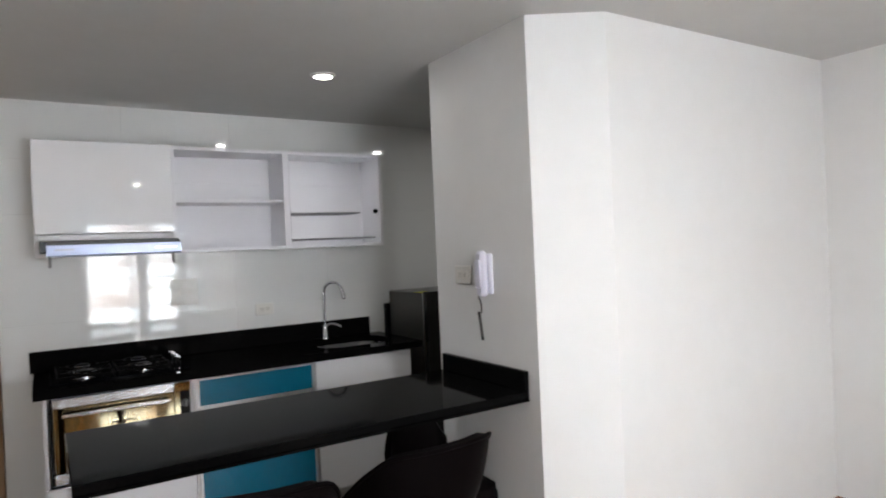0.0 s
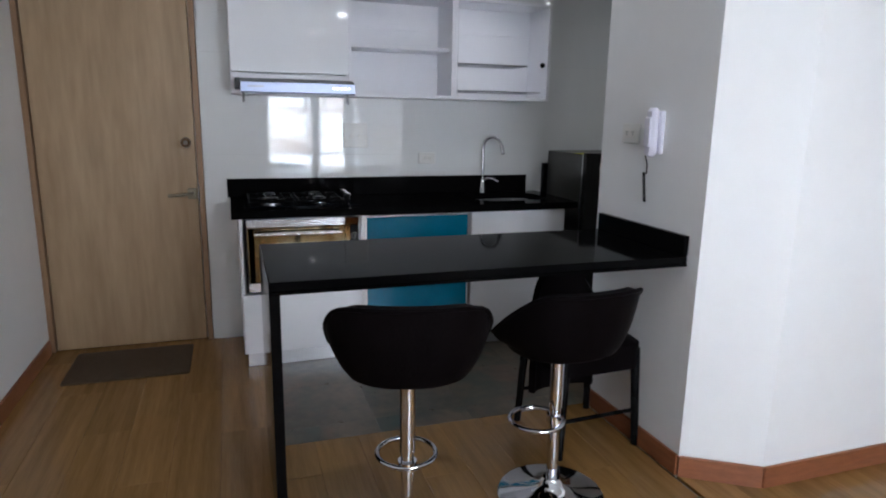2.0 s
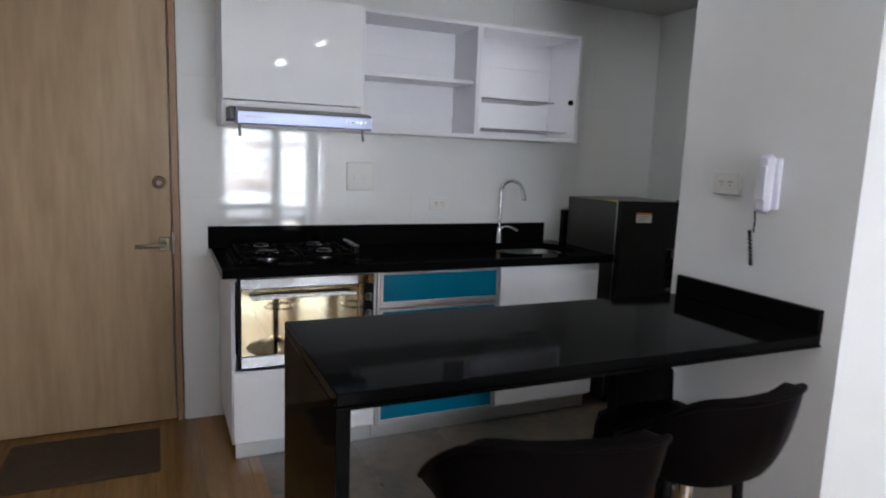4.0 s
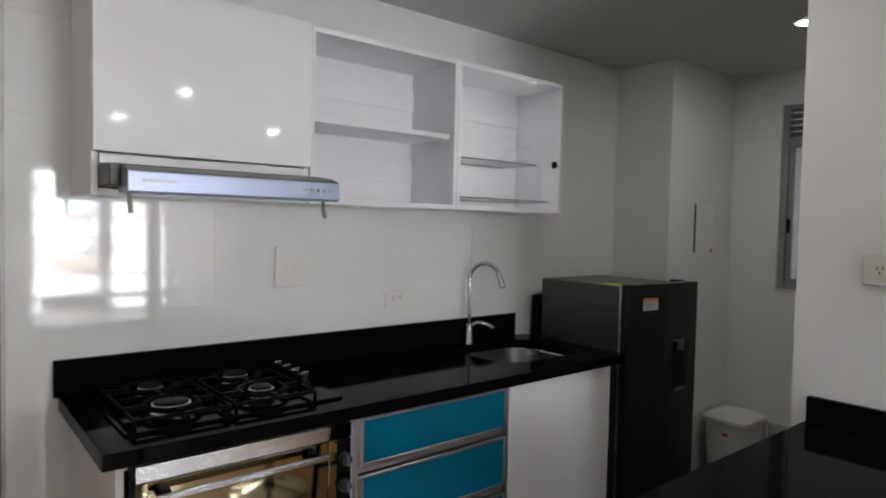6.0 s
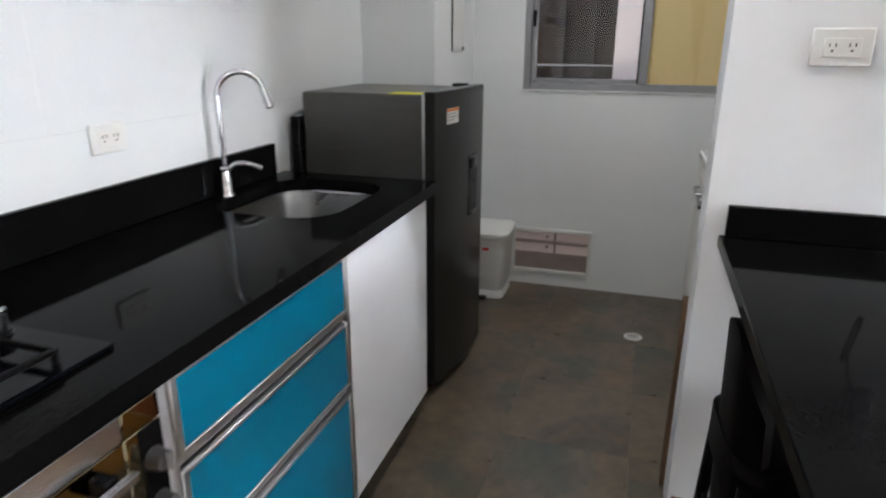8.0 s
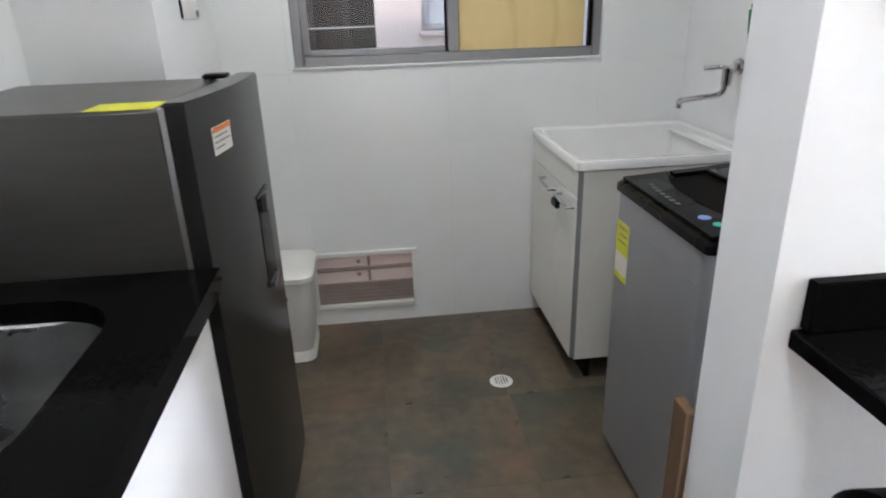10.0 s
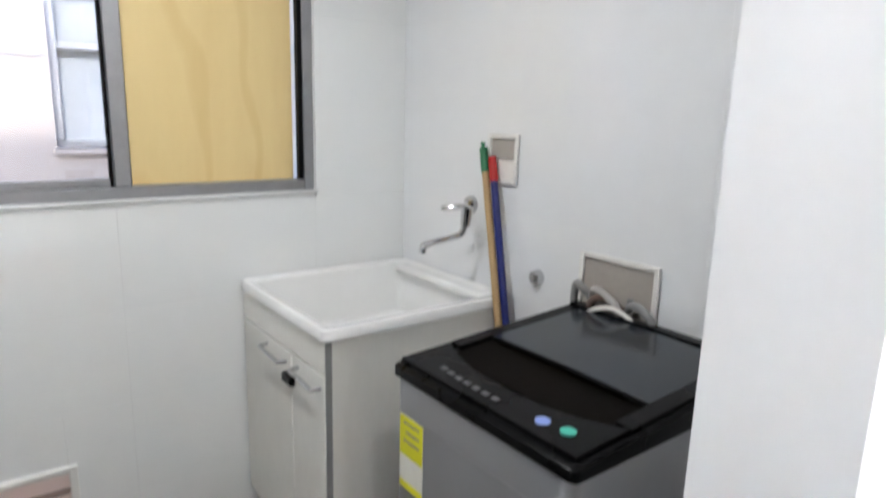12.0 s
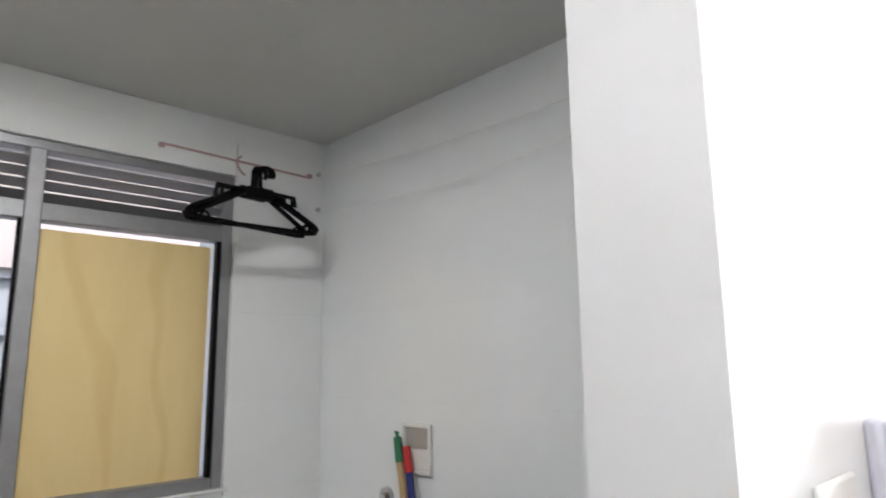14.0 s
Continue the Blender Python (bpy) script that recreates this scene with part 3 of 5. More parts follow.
def wall_plate(name, base, axis, w, h, label, category, kind_of="outlet"):
    """A plate on a wall; axis 'y' faces -y, 'x' faces -x, 'X' faces +x."""
    o = thing(name, (0, 0, 0), label, category)
    bm = box(-w / 2, w / 2, -0.009, 0, -h / 2, h / 2, 0.003)
    part("cover_plate", bm, WHITEPL, o)
    if kind_of == "outlet":
        part("insert", box(-w * 0.30, w * 0.30, -0.012, -0.009, -h * 0.24, h * 0.24, 0.001), PAPER, o)
        for s in (-1, 1):
            for dx in (-0.006, 0.006):
                part("slot", box(s * w * 0.16 + dx - 0.0012, s * w * 0.16 + dx + 0.0012, -0.0128, -0.0115, 0.001, 0.009), BLACK, o, smooth=False)
            part("earth_hole", cyl((s * w * 0.16, -0.0115, -0.007), (s * w * 0.16, -0.0128, -0.007), 0.0025, seg=10), BLACK, o)
    elif kind_of == "big":
        for s in (-0.17, 0.17):
            part("socket_cap", cyl((s * w, -0.009, -0.005), (s * w, -0.013, -0.005), 0.014, 0.013, 20), PAPER, o)
    else:
        part("rocker", box(-w * 0.22, w * 0.22, -0.014, -0.009, -h * 0.3, h * 0.3, 0.002), PAPER, o)
    turn = {"y": 0, "x": -90, "X": 90}[axis]
    o.matrix_basis = Matrix.Translation(base) @ Matrix.Rotation(radians(turn), 4, "Z")
    return o


wall_plate("wall_outlet", (0.78, -0.001, 1.258), "y", 0.152, 0.152, "large square white double socket on the splashback", "outlet", "big")
wall_plate("wall_outlet", (1.25, -0.001, 1.114), "y", 0.115, 0.074, "white double wall outlet above the worktop", "outlet")
wall_plate("wall_outlet", (1.659, -1.658, 1.332), "x", 0.122, 0.082, "white double wall outlet beside the intercom", "outlet")
wall_plate("light_switch", (-1.019, -0.965, 1.094), "X", 0.075, 0.115, "white light switch by the entrance", "switch", "switch")


# ---- lamps in the ceiling ----
def downlight(x, y):
    d = thing("downlight", (x, y, H), "round recessed white ceiling downlight, switched on", "ceiling light", "ceiling downlights")
    part("trim_ring", lathe([(0.046, -0.001), (0.046, -0.012), (0.056, -0.010), (0.060, -0.001)], (x, y, H)), WHITEPL, d)
    part("diffuser", lathe([(0.046, -0.008), (0.02, -0.010), (0.0, -0.0105)], (x, y, H)), LIT, d, "glowing white diffuser")


for lx, ly in LAMPS:
    downlight(lx, ly)


# ---- kitchen run ----
def worktop():
    w = thing("kitchen_worktop", (1.0, -0.3, 0.845), "polished black granite worktop with upstand", "worktop")
    outer = [(0.015, -0.60), (2.045, -0.60), (2.045, -0.004), (0.015, -0.004)]
    hole = rounded(1.46, 1.95, -0.47, -0.075, 0.13, 8)
    bm = slab_hole(outer, hole, 0.845, 0.885)
    part("slab", bm, GRANITE, w, smooth=False)
    part("upstand", box(0.0, 1.968, -0.022, -0.002, 0.886, 0.998, 0.002), GRANITE, w, "black granite upstand along the wall")


worktop()


def kitchen_sink():
    s = thing("kitchen_sink", (1.73, -0.28, 0.70), "stainless steel undermount sink bowl", "sink")

    def outline(i):
        return rounded(1.458 + i, 1.952 - i, -0.472 + i, -0.073 - i, max(0.132 - i, 0.02), 8)
    bm = bowl(outline, [(-0.02, 0.843), (0.0, 0.843), (0.004, 0.835), (0.012, 0.76), (0.03, 0.715), (0.06, 0.705)])
    part("bowl", bm, SINKSTEEL, s)
    dr = part("drain", lathe([(0.045, 0.0), (0.042, 0.003), (0.03, 0.002), (0.028, -0.003), (0.0, -0.003)], (1.73, -0.28, 0.7065)), CHROME, s)
    part("strainer", lathe([(0.012, -0.001), (0.010, 0.006), (0.0, 0.007)], (1.73, -0.28, 0.7065), 16), CHROME, dr)


kitchen_sink()


def kitchen_tap():
    t = thing("kitchen_tap", (1.63, -0.07, 0.885), "chrome gooseneck kitchen tap with side lever", "tap")
    x, y = 1.63, -0.05
    part("base", lathe([(0.025, 0), (0.025, 0.006), (0.020, 0.012), (0.020, 0.055), (0.017, 0.062), (0.017, 0.085), (0.011, 0.092), (0.0, 0.093)], (x, y, 0.886)), CHROME, t)
    u = Vector((0.62, -0.78, 0)).normalized()
    c = Vector((x, y, 1.187)) + 0.068 * u
    pts = [Vector((x, y, 0.96)), Vector((x, y, 1.06))] + arc(c, 0.068, 180, 12, u, (0, 0, 1), 18)
    part("spout", tube(pts, 0.0095, 14), CHROME, t)
    e = pts[-1]
    d = (pts[-1] - pts[-2]).normalized()
    head = part("spray_head", cyl(e - d * 0.005, e + d * 0.052, 0.0115, 0.0145), CHROME, t)
    part("nozzle", cyl(e + d * 0.052, e + d * 0.056, 0.011, 0.010), BLACK, head, "dark nozzle ring")
    part("lever", tube(smooth_line([(x + 0.008, y - 0.008, 0.965), (x + 0.024, y - 0.022, 0.982), (x + 0.052, y - 0.048, 0.980), (x + 0.082, y - 0.078, 0.962)], 4), 0.0075, 10), CHROME, t, "chrome side lever")


kitchen_tap()


def hob():
    h = thing("gas_hob", (0.40, -0.28, 0.886), "black glass gas hob with four burners and iron grates", "hob")
    part("glass_top", prism(rounded(0.085, 0.705, -0.505, -0.055, 0.012, 3), 0.8865, 0.893, 0.002), DARKGLASS, h)
    for cx, cy, r in ((0.235, -0.155, 0.036), (0.235, -0.365, 0.050), (0.50, -0.15, 0.040), (0.50, -0.36, 0.036)):
        b = part("burner", lathe([(r + 0.012, 0), (r + 0.012, 0.006), (r + 0.003, 0.010), (r + 0.003, 0.024), (r, 0.027), (0, 0.027)], (cx, cy, 0.893)), STEEL, h, "silvery burner ring")
        part("burner_cap", lathe([(r - 0.004, 0.027), (r - 0.004, 0.031), (r - 0.010, 0.034), (0, 0.035)], (cx, cy, 0.893)), BLACK, b)
    for gx in (0.235, 0.50):
        g = bmesh.new()
        x0, x1, y0, y1, z = gx - 0.122, gx + 0.122, -0.475, -0.085, 0.918
        for a, b in (((x0, y0), (x1, y0)), ((x0, y1), (x1, y1))):
            box(a[0], b[0], a[1] - 0.0045, a[1] + 0.0045, z - 0.010, z, 0.002, g)
        for xx in (x0, x1):
            box(xx - 0.0045, xx + 0.0045, y0, y1, z - 0.010, z, 0.002, g)
        box(x0, x1, -0.263, -0.253, z - 0.010, z, 0.002, g)
        for cy in (-0.155, -0.365):
            tube(arc((gx, cy, z - 0.003), 0.074, 22.5, 337.5, (1, 0, 0), (0, 1, 0), 7), 0.0085, 6, g, closed=True)
            for sx in (-1, 1):
                a, b = sorted((gx + sx * 0.066, gx + sx * 0.126))
                box(a, b, cy - 0.008, cy + 0.008, z - 0.012, z + 0.004, 0.002, g)
            for sy in (-1, 1):
                a, b = sorted((cy + sy * 0.066, cy + sy * 0.1))
                box(gx - 0.008, gx + 0.008, a, b, z - 0.012, z + 0.004, 0.002, g)
        for xx in (x0, x1):
            for yy in (y0, y1):
                cyl((xx, yy, 0.893), (xx, yy, z - 0.004), 0.006, 0.007, 8, g)
        part("grate", g, IRON, h, "black cast-iron pan grate")
    for i in range(4):
        y = -0.10 - 0.068 * i
        k = part("knob", lathe([(0.022, 0), (0.022, 0.004), (0.018, 0.007), (0.017, 0.030), (0.014, 0.034), (0, 0.034)], (0.668, y, 0.893), 24), BLACK, h)
        part("knob_tip", box(0.664, 0.690, y - 0.006, y + 0.006, 0.918, 0.933, 0.003), CHROME, k)


hob()


def carcass(parent, x0, x1, y0, y1, z0, z1, th=0.018):
    """The panels of a cabinet box."""
    part("side_panel", box(x0, x0 + th, y0, y1, z0, z1, 0.001), MELAMINE, parent)
    part("side_panel", box(x1 - th, x1, y0, y1, z0, z1, 0.001), MELAMINE, parent)
    part("bottom_panel", box(x0 + th, x1 - th, y0, y1, z0, z0 + th, 0.001), MELAMINE, parent)
    part("top_panel", box(x0 + th, x1 - th, y0, y1, z1 - th, z1, 0.001), MELAMINE, parent)
    part("back_panel", box(x0 + th, x1 - th, y1 - 0.012, y1, z0 + th, z1 - th), MELAMINE, parent)


GREYKNOB = material("dark_grey_knob", (0.05, 0.05, 0.052), 0.3, second=(0.04, 0.04, 0.042), scale=20)


def oven_unit():
    c = thing("oven_cabinet", (0.38, -0.29, 0.0), "white base cabinet housing the oven above a drawer", "cabinet")
    carcass(c, 0.05, 0.70, -0.568, -0.008, 0.09, 0.844)
    part("plinth", box(0.07, 0.70, -0.52, -0.50, 0.001, 0.09), ALU, c)
    part("drawer_front", box(0.055, 0.695, -0.588, -0.5685, 0.10, 0.428, 0.002), LACQUER, c, "glossy white drawer front")
    o = thing("oven", (0.39, -0.40, 0.44), "built-in oven with bronze mirror glass and steel trim", "oven")
    part("housing", box(0.09, 0.68, -0.569, -0.10, 0.446, 0.82), BLACK, o)
    part("top_trim", box(0.088, 0.606, -0.592, -0.570, 0.795, 0.838, 0.002), STEEL, o, "brushed steel top strip")
    part("corner_trim", box(0.608, 0.682, -0.592, -0.570, 0.795, 0.838, 0.002), MIRRORGLASS, o, "bronze corner of the fascia")
    part("bottom_trim", box(0.088, 0.682, -0.592, -0.570, 0.444, 0.494, 0.002), STEEL, o, "brushed steel bottom strip")
    part("door_glass", box(0.090, 0.606, -0.590, -0.570, 0.496, 0.793, 0.002), MIRRORGLASS, o, "bronze mirrored oven glass")
    panel = part("control_panel", box(0.608, 0.680, -0.590, -0.570, 0.496, 0.793, 0.002), MIRRORGLASS, o)
    part("control_strip", box(0.634, 0.680, -0.5925, -0.589, 0.497, 0.792, 0.001), BLACK, panel, "black control strip")
    part("rim", box(0.076, 0.088, -0.585, -0.5695, 0.44, 0.84), BLACK, o)
    hd = part("handle", box(0.125, 0.585, -0.638, -0.624, 0.756, 0.774, 0.004), STEEL, o, "flat steel bar handle")
    for x in (0.15, 0.55):
        part("bracket", box(x - 0.012, x + 0.012, -0.6238, -0.590, 0.750, 0.780, 0.003), BLACK, hd, "black handle bracket")
    for z in (0.735, 0.655, 0.575):
        k = part("knob", cyl((0.655, -0.592, z), (0.655, -0.616, z), 0.019, 0.016, 24), GREYKNOB, panel)
        part("grip", box(0.6525, 0.6575, -0.628, -0.615, z - 0.015, z + 0.015, 0.002), GREYPL, k)


oven_unit()


def drawer_unit():
    c = thing("drawer_cabinet", (1.03, -0.29, 0.0), "base cabinet with three teal aluminium-framed drawers", "cabinet")
    carcass(c, 0.702, 1.348, -0.566, -0.008, 0.09, 0.844)
    part("plinth", box(0.702, 1.348, -0.52, -0.50, 0.001, 0.09), ALU, c)
    for z0, z1 in ((0.688, 0.840), (0.480, 0.662), (0.105, 0.455)):
        d = part("drawer_front", box(0.728, 1.328, -0.586, -0.568, z0 + 0.012, z1 - 0.010, 0.001), TEAL, c, "glossy teal drawer panel")
        fr = box(0.712, 0.728, -0.589, -0.566, z0, z1, 0.002)
        box(1.328, 1.340, -0.589, -0.566, z0, z1, 0.002, fr)
        box(0.728, 1.328, -0.589, -0.566, z1 - 0.010, z1, 0.002, fr)
        box(0.728, 1.328, -0.589, -0.566, z0, z0 + 0.012, 0.002, fr)
        part("edge_frame", fr, ALU, d, "aluminium edge frame")
        part("grip_rail", box(0.712, 1.340, -0.578, -0.560, z0 - 0.022, z0 - 0.002, 0.003), ALU, d, "recessed aluminium grip rail")
    part("side_strip", box(0.700, 0.710, -0.588, -0.566, 0.10, 0.843, 0.001), ALU, c)


drawer_unit()


def sink_unit():
    c = thing("sink_cabinet", (1.66, -0.29, 0.0), "white base cabinet under the kitchen sink", "cabinet")
    part("side_panel", box(1.350, 1.368, -0.566, -0.008, 0.09, 0.844, 0.001), MELAMINE, c)
    part("side_panel", box(1.950, 1.968, -0.566, -0.008, 0.09, 0.844, 0.001), MELAMINE, c)
    part("bottom_panel", box(1.368, 1.950, -0.566, -0.008, 0.09, 0.108, 0.001), MELAMINE, c)
    part("plinth", box(1.35, 1.968, -0.52, -0.50, 0.001, 0.09), ALU, c)
    d = part("door", box(1.354, 1.964, -0.587, -0.568, 0.105, 0.840, 0.002), LACQUER, c, "glossy white door")
    part("edge_strip", box(1.344, 1.352, -0.588, -0.566, 0.105, 0.840, 0.001), ALU, d)


sink_unit()


def hood_cabinet():
    c = thing("wall_cabinet", (0.37, -0.15, 1.49), "closed glossy white wall cabinet over the cooker hood", "cabinet", "wall cabinets")
    carcass(c, 0.05, 0.688, -0.288, -0.002, 1.49, 2.075)
    part("flap_door", box(0.051, 0.687, -0.308, -0.290, 1.605, 2.075, 0.002), LACQUER, c, "high-gloss white flap door")
    part("valance", box(0.069, 0.669, -0.300, -0.289, 1.572, 1.600, 0.001), MELAMINE, c)
    h = thing("cooker_hood", (0.38, -0.28, 1.44), "slim stainless steel pull-out cooker hood", "cooker hood")
    part("housing", box(0.07, 0.668, -0.41, -0.02, 1.512, 1.568, 0.003), GREYKNOB, h, "dark grey hood housing")
    bm = bmesh.new()
    prof = [(-0.39, 1.566), (-0.455, 1.556), (-0.485, 1.545), (-0.487, 1.497), (-0.47, 1.490), (-0.39, 1.495)]
    a = [bm.verts.new((0.096, y, z)) for y, z in prof]
    b = [bm.verts.new((0.690, y, z)) for y, z in prof]
    bm.faces.new(a)
    bm.faces.new(b)
    for i in range(len(prof)):
        j = (i + 1) % len(prof)
        bm.faces.new((a[i], a[j], b[j], b[i]))
    fp = part("front_panel", bm, HOODSTEEL, h, "bluish brushed steel front")
    top = bmesh.new()
    ridge = [(-0.388, 1.5685), (-0.455, 1.5585), (-0.482, 1.5485), (-0.482, 1.5470), (-0.455, 1.5570), (-0.388, 1.5670)]
    a = [top.verts.new((0.098, y, z)) for y, z in ridge]
    b = [top.verts.new((0.688, y, z)) for y, z in ridge]
    top.faces.new(a)
    top.faces.new(b)
    for i in range(len(ridge)):
        j = (i + 1) % len(ridge)
        top.faces.new((a[i], a[j], b[j], b[i]))
    part("top_slide", top, GREYKNOB, h, "dark sliding top plate")
    for i in range(5):
        part("button", cyl((0.575 + 0.020 * i, -0.4865, 1.522), (0.575 + 0.020 * i, -0.492, 1.522), 0.0045, seg=12), CHROME, fp)
    part("badge", box(0.13, 0.21, -0.4880, -0.4855, 1.520, 1.528), ALUMATT, fp)
    part("filter", box(0.10, 0.66, -0.38, -0.06, 1.505, 1.511), ALUMATT, h)
    for x in (0.108, 0.655):
        part("hook", tube([(x, -0.45, 1.495), (x, -0.452, 1.468), (x, -0.462, 1.442)], 0.0065, 8), GREYPL, h)


hood_cabinet()


def open_cabinet(x0, x1, which):
    y0, z0, z1 = -0.292, 1.488, 2.072
    c = thing("wall_cabinet", ((x0 + x1) / 2, -0.15, z0), "open white wall cabinet with a single shelf" if which == 0 else "white wall cabinet with sliding glass and dish rack", "cabinet", "wall cabinets")
    carcass(c, x0, x1, y0, -0.002, z0, z1)
    if which == 0:
        part("shelf", box(x0 + 0.018, x1 - 0.02, -0.265, -0.016, 1.765, 1.783, 0.001), MELAMINE, c)
        for zz in (1.90, 1.60):
            part("hanging_strip", box(x0 + 0.02, x1 - 0.02, -0.024, -0.0145, zz, zz + 0.085), MELAMINE, c)
    else:
        pane = part("glass_door", box(x0 + 0.022, x1 - 0.012, -0.283, -0.278, z0 + 0.02, z1 - 0.02), CLEAR, c, "clear sliding glass door")
        pane.visible_shadow = False
        part("finger_pull", cyl((x1 - 0.045, -0.276, 1.708), (x1 - 0.045, -0.287, 1.708), 0.016, 0.015, 20), BLACK, pane, "round black finger pull")
        for y in (-0.255, -0.035):
            part("rack_rail", cyl((x0 + 0.02, y, 1.700), (x1 - 0.14, y, 1.700), 0.004, seg=8), CHROME, c)
        for y in (-0.255, -0.035):
            part("rack_rail", cyl((x0 + 0.02, y, 1.540), (x1 - 0.04, y, 1.540), 0.004, seg=8), CHROME, c)
        for k in range(5):
            y = -0.220 + 0.04 * k
            part("rack_wire", cyl((x0 + 0.02, y, 1.697), (x1 - 0.14, y, 1.697), 0.0016, seg=6), CHROME, c)
            part("rack_wire", cyl((x0 + 0.02, y, 1.535), (x1 - 0.04, y, 1.535), 0.0016, seg=6), CHROME, c)
        part("hanging_strip", box(x0 + 0.02, x1 - 0.02, -0.024, -0.0145, 1.90, 1.985), MELAMINE, c)


open_cabinet(0.690, 1.330, 0)
open_cabinet(1.331, 1.965, 1)


def fridge():
    f = thing("fridge", (2.37, -0.33, 0.0), "dark graphite fridge with a water dispenser in the slightly ajar door", "fridge")
    part("body", box(2.107, 2.600, -0.525, -0.06, 0.025, 1.168, 0.006), FRIDGE, f)

    def front_y(x):
        """The bowed face of the door, which stands slightly ajar."""
        return -0.572 - 0.095 * (x - 2.102) - 0.016 * math.sin(math.pi * (x - 2.102) / 0.502)
    bm = bmesh.new()
    n = 10
    front = []
    for i in range(n + 1):
        u = i / n
        x = 2.102 + 0.502 * u
        front.append((x, front_y(x)))
    poly = [(2.604, -0.574), (2.102, -0.532)] + front
    d = part("door", prism(poly, 0.055, 1.178, 0.005, bm), FRIDGEDOOR, f, "near-black curved fridge door")
    part("gasket", box(2.105, 2.590, -0.531, -0.524, 0.06, 1.165), BLACK, f)
    part("edge_trim", box(2.1005, 2.109, -0.536, -0.5255, 0.06, 1.17), ALU, f, "pale trim along the body edge")

    def skin(x0, x1, z0, z1, off):
        def f(u, v):
            x = x0 + (x1 - x0) * u
            return Vector((x, front_y(x) - off, z0 + (z1 - z0) * v))
        return sheet_grid(f, 6, 1, 0.0008)
    disp = part("dispenser", skin(2.405, 2.515, 0.68, 0.905, 0.0014), BLACK, d, "black water dispenser panel")
    part("spigot", box(2.435, 2.485, front_y(2.46) - 0.012, front_y(2.46) + 0.004, 0.86, 0.905, 0.004), GREYKNOB, disp)
    part("drip_tray", box(2.415, 2.505, front_y(2.46) - 0.010, front_y(2.46) + 0.006, 0.668, 0.684, 0.003), GREYKNOB, disp)
    part("bezel", skin(2.400, 2.520, 0.905, 0.912, 0.003), GREYKNOB, disp)
    part("hinge_cover", box(2.55, 2.595, -0.560, -0.50, 1.169, 1.181, 0.004), BLACK, f)
    st = part("sticker", skin(2.190, 2.285, 1.060, 1.115, 0.0014), PAPER, d, "white information sticker with orange edge")
    part("print", skin(2.191, 2.284, 1.104, 1.114, 0.0026), ORANGE, st)
    for i, w in enumerate((0.10, 0.12, 0.07)):
        part("text_line", skin(2.197, 2.197 + w * 0.65, 1.094 - 0.011 * i, 1.097 - 0.011 * i, 0.0026), GREYPL, st)
    part("energy_label", box(2.112, 2.20, -0.515, -0.395, 1.1682, 1.1692), YELLOW, f, "bright yellow energy label lying on top", smooth=False)
    for x in (2.14, 2.56):
        for y in (-0.50, -0.10):
            part("foot", cyl((x, y, 0.0), (x, y, 0.026), 0.016, seg=12), BLACK, f)
    part("back_cover", box(2.08, 2.59, -0.058, -0.020, 0.05, 1.08, 0.004), BLACK, f, "black compressor cover")
    part("base_grille", box(2.112, 2.59, -0.545, -0.526, 0.03, 0.054, 0.003), BLACK, f)


fridge()


def breaker_panel():
    p = thing("breaker_panel", (3.14, -0.35, 1.30), "white flush electrical panel door on the tiled pier", "electrical panel")
    part("door", box(3.0465, 3.25, -0.3545, -0.3505, 1.295, 1.575, 0.001), WHITEPL, p)
    # Solid black strip in place of the shaded gap along the door.
    part("edge_gap", box(3.040, 3.046, -0.356, -0.3505, 1.30, 1.57), BLACK, p, "black strip painted as the shade of an open edge")
    part("latch", box(3.215, 3.235, -0.360, -0.3546, 1.30, 1.32, 0.001), GREYPL, p)


breaker_panel()


def pedal_bin():
    b = thing("pedal_bin", (3.28, -0.50, 0.0), "off-white plastic pedal bin behind the fridge", "bin")

    def outline(i):
        return rounded(3.13 + i, 3.43 - i, -0.635 + i, -0.375 - i, max(0.05 - 0.4 * i, 0.012), 5)
    bm = bowl(outline, [(0.035, 0.012), (0.03, 0.02), (0.012, 0.34), (0.012, 0.35)])
    part("bucket", bm, WHITEPL, b)
    lid = bowl(outline, [(0.008, 0.345), (0.0, 0.352), (0.0, 0.372), (0.012, 0.384), (0.05, 0.392), (0.10, 0.395)])
    part("lid", lid, WHITEPL, b)
    part("base", bowl(outline, [(0.03, 0.0), (0.022, 0.004), (0.024, 0.04), (0.03, 0.05)]), WHITEPL, b)
    part("pedal", box(3.095, 3.145, -0.53, -0.48, 0.012, 0.022, 0.003), BLACK, b)
    part("label", box(3.1425, 3.1455, -0.535, -0.50, 0.28, 0.295), RED, b, "small red brand label", smooth=False)


pedal_bin()


# ---- breakfast bar ----
def bar():
    b = thing("breakfast_bar", (0.9, -1.77, 0.0), "black granite breakfast bar with a waterfall end", "bar counter")
    part("top", box(0.117, 1.658, -2.075, -1.465, 0.855, 0.885, 0.003), GRANITE, b)
    part("front_edge", box(0.117, 1.658, -2.078, -2.050, 0.845, 0.8545, 0.002), GRANITE, b)
    part("end_panel", box(0.117, 0.150, -2.075, -1.465, 0.0005, 0.8545, 0.002), GRANITE, b, "granite end panel down to the floor")
    part("upstand", box(1.636, 1.658, -2.075, -1.478, 0.886, 0.963, 0.002), GRANITE, b, "granite upstand against the wall")


bar()


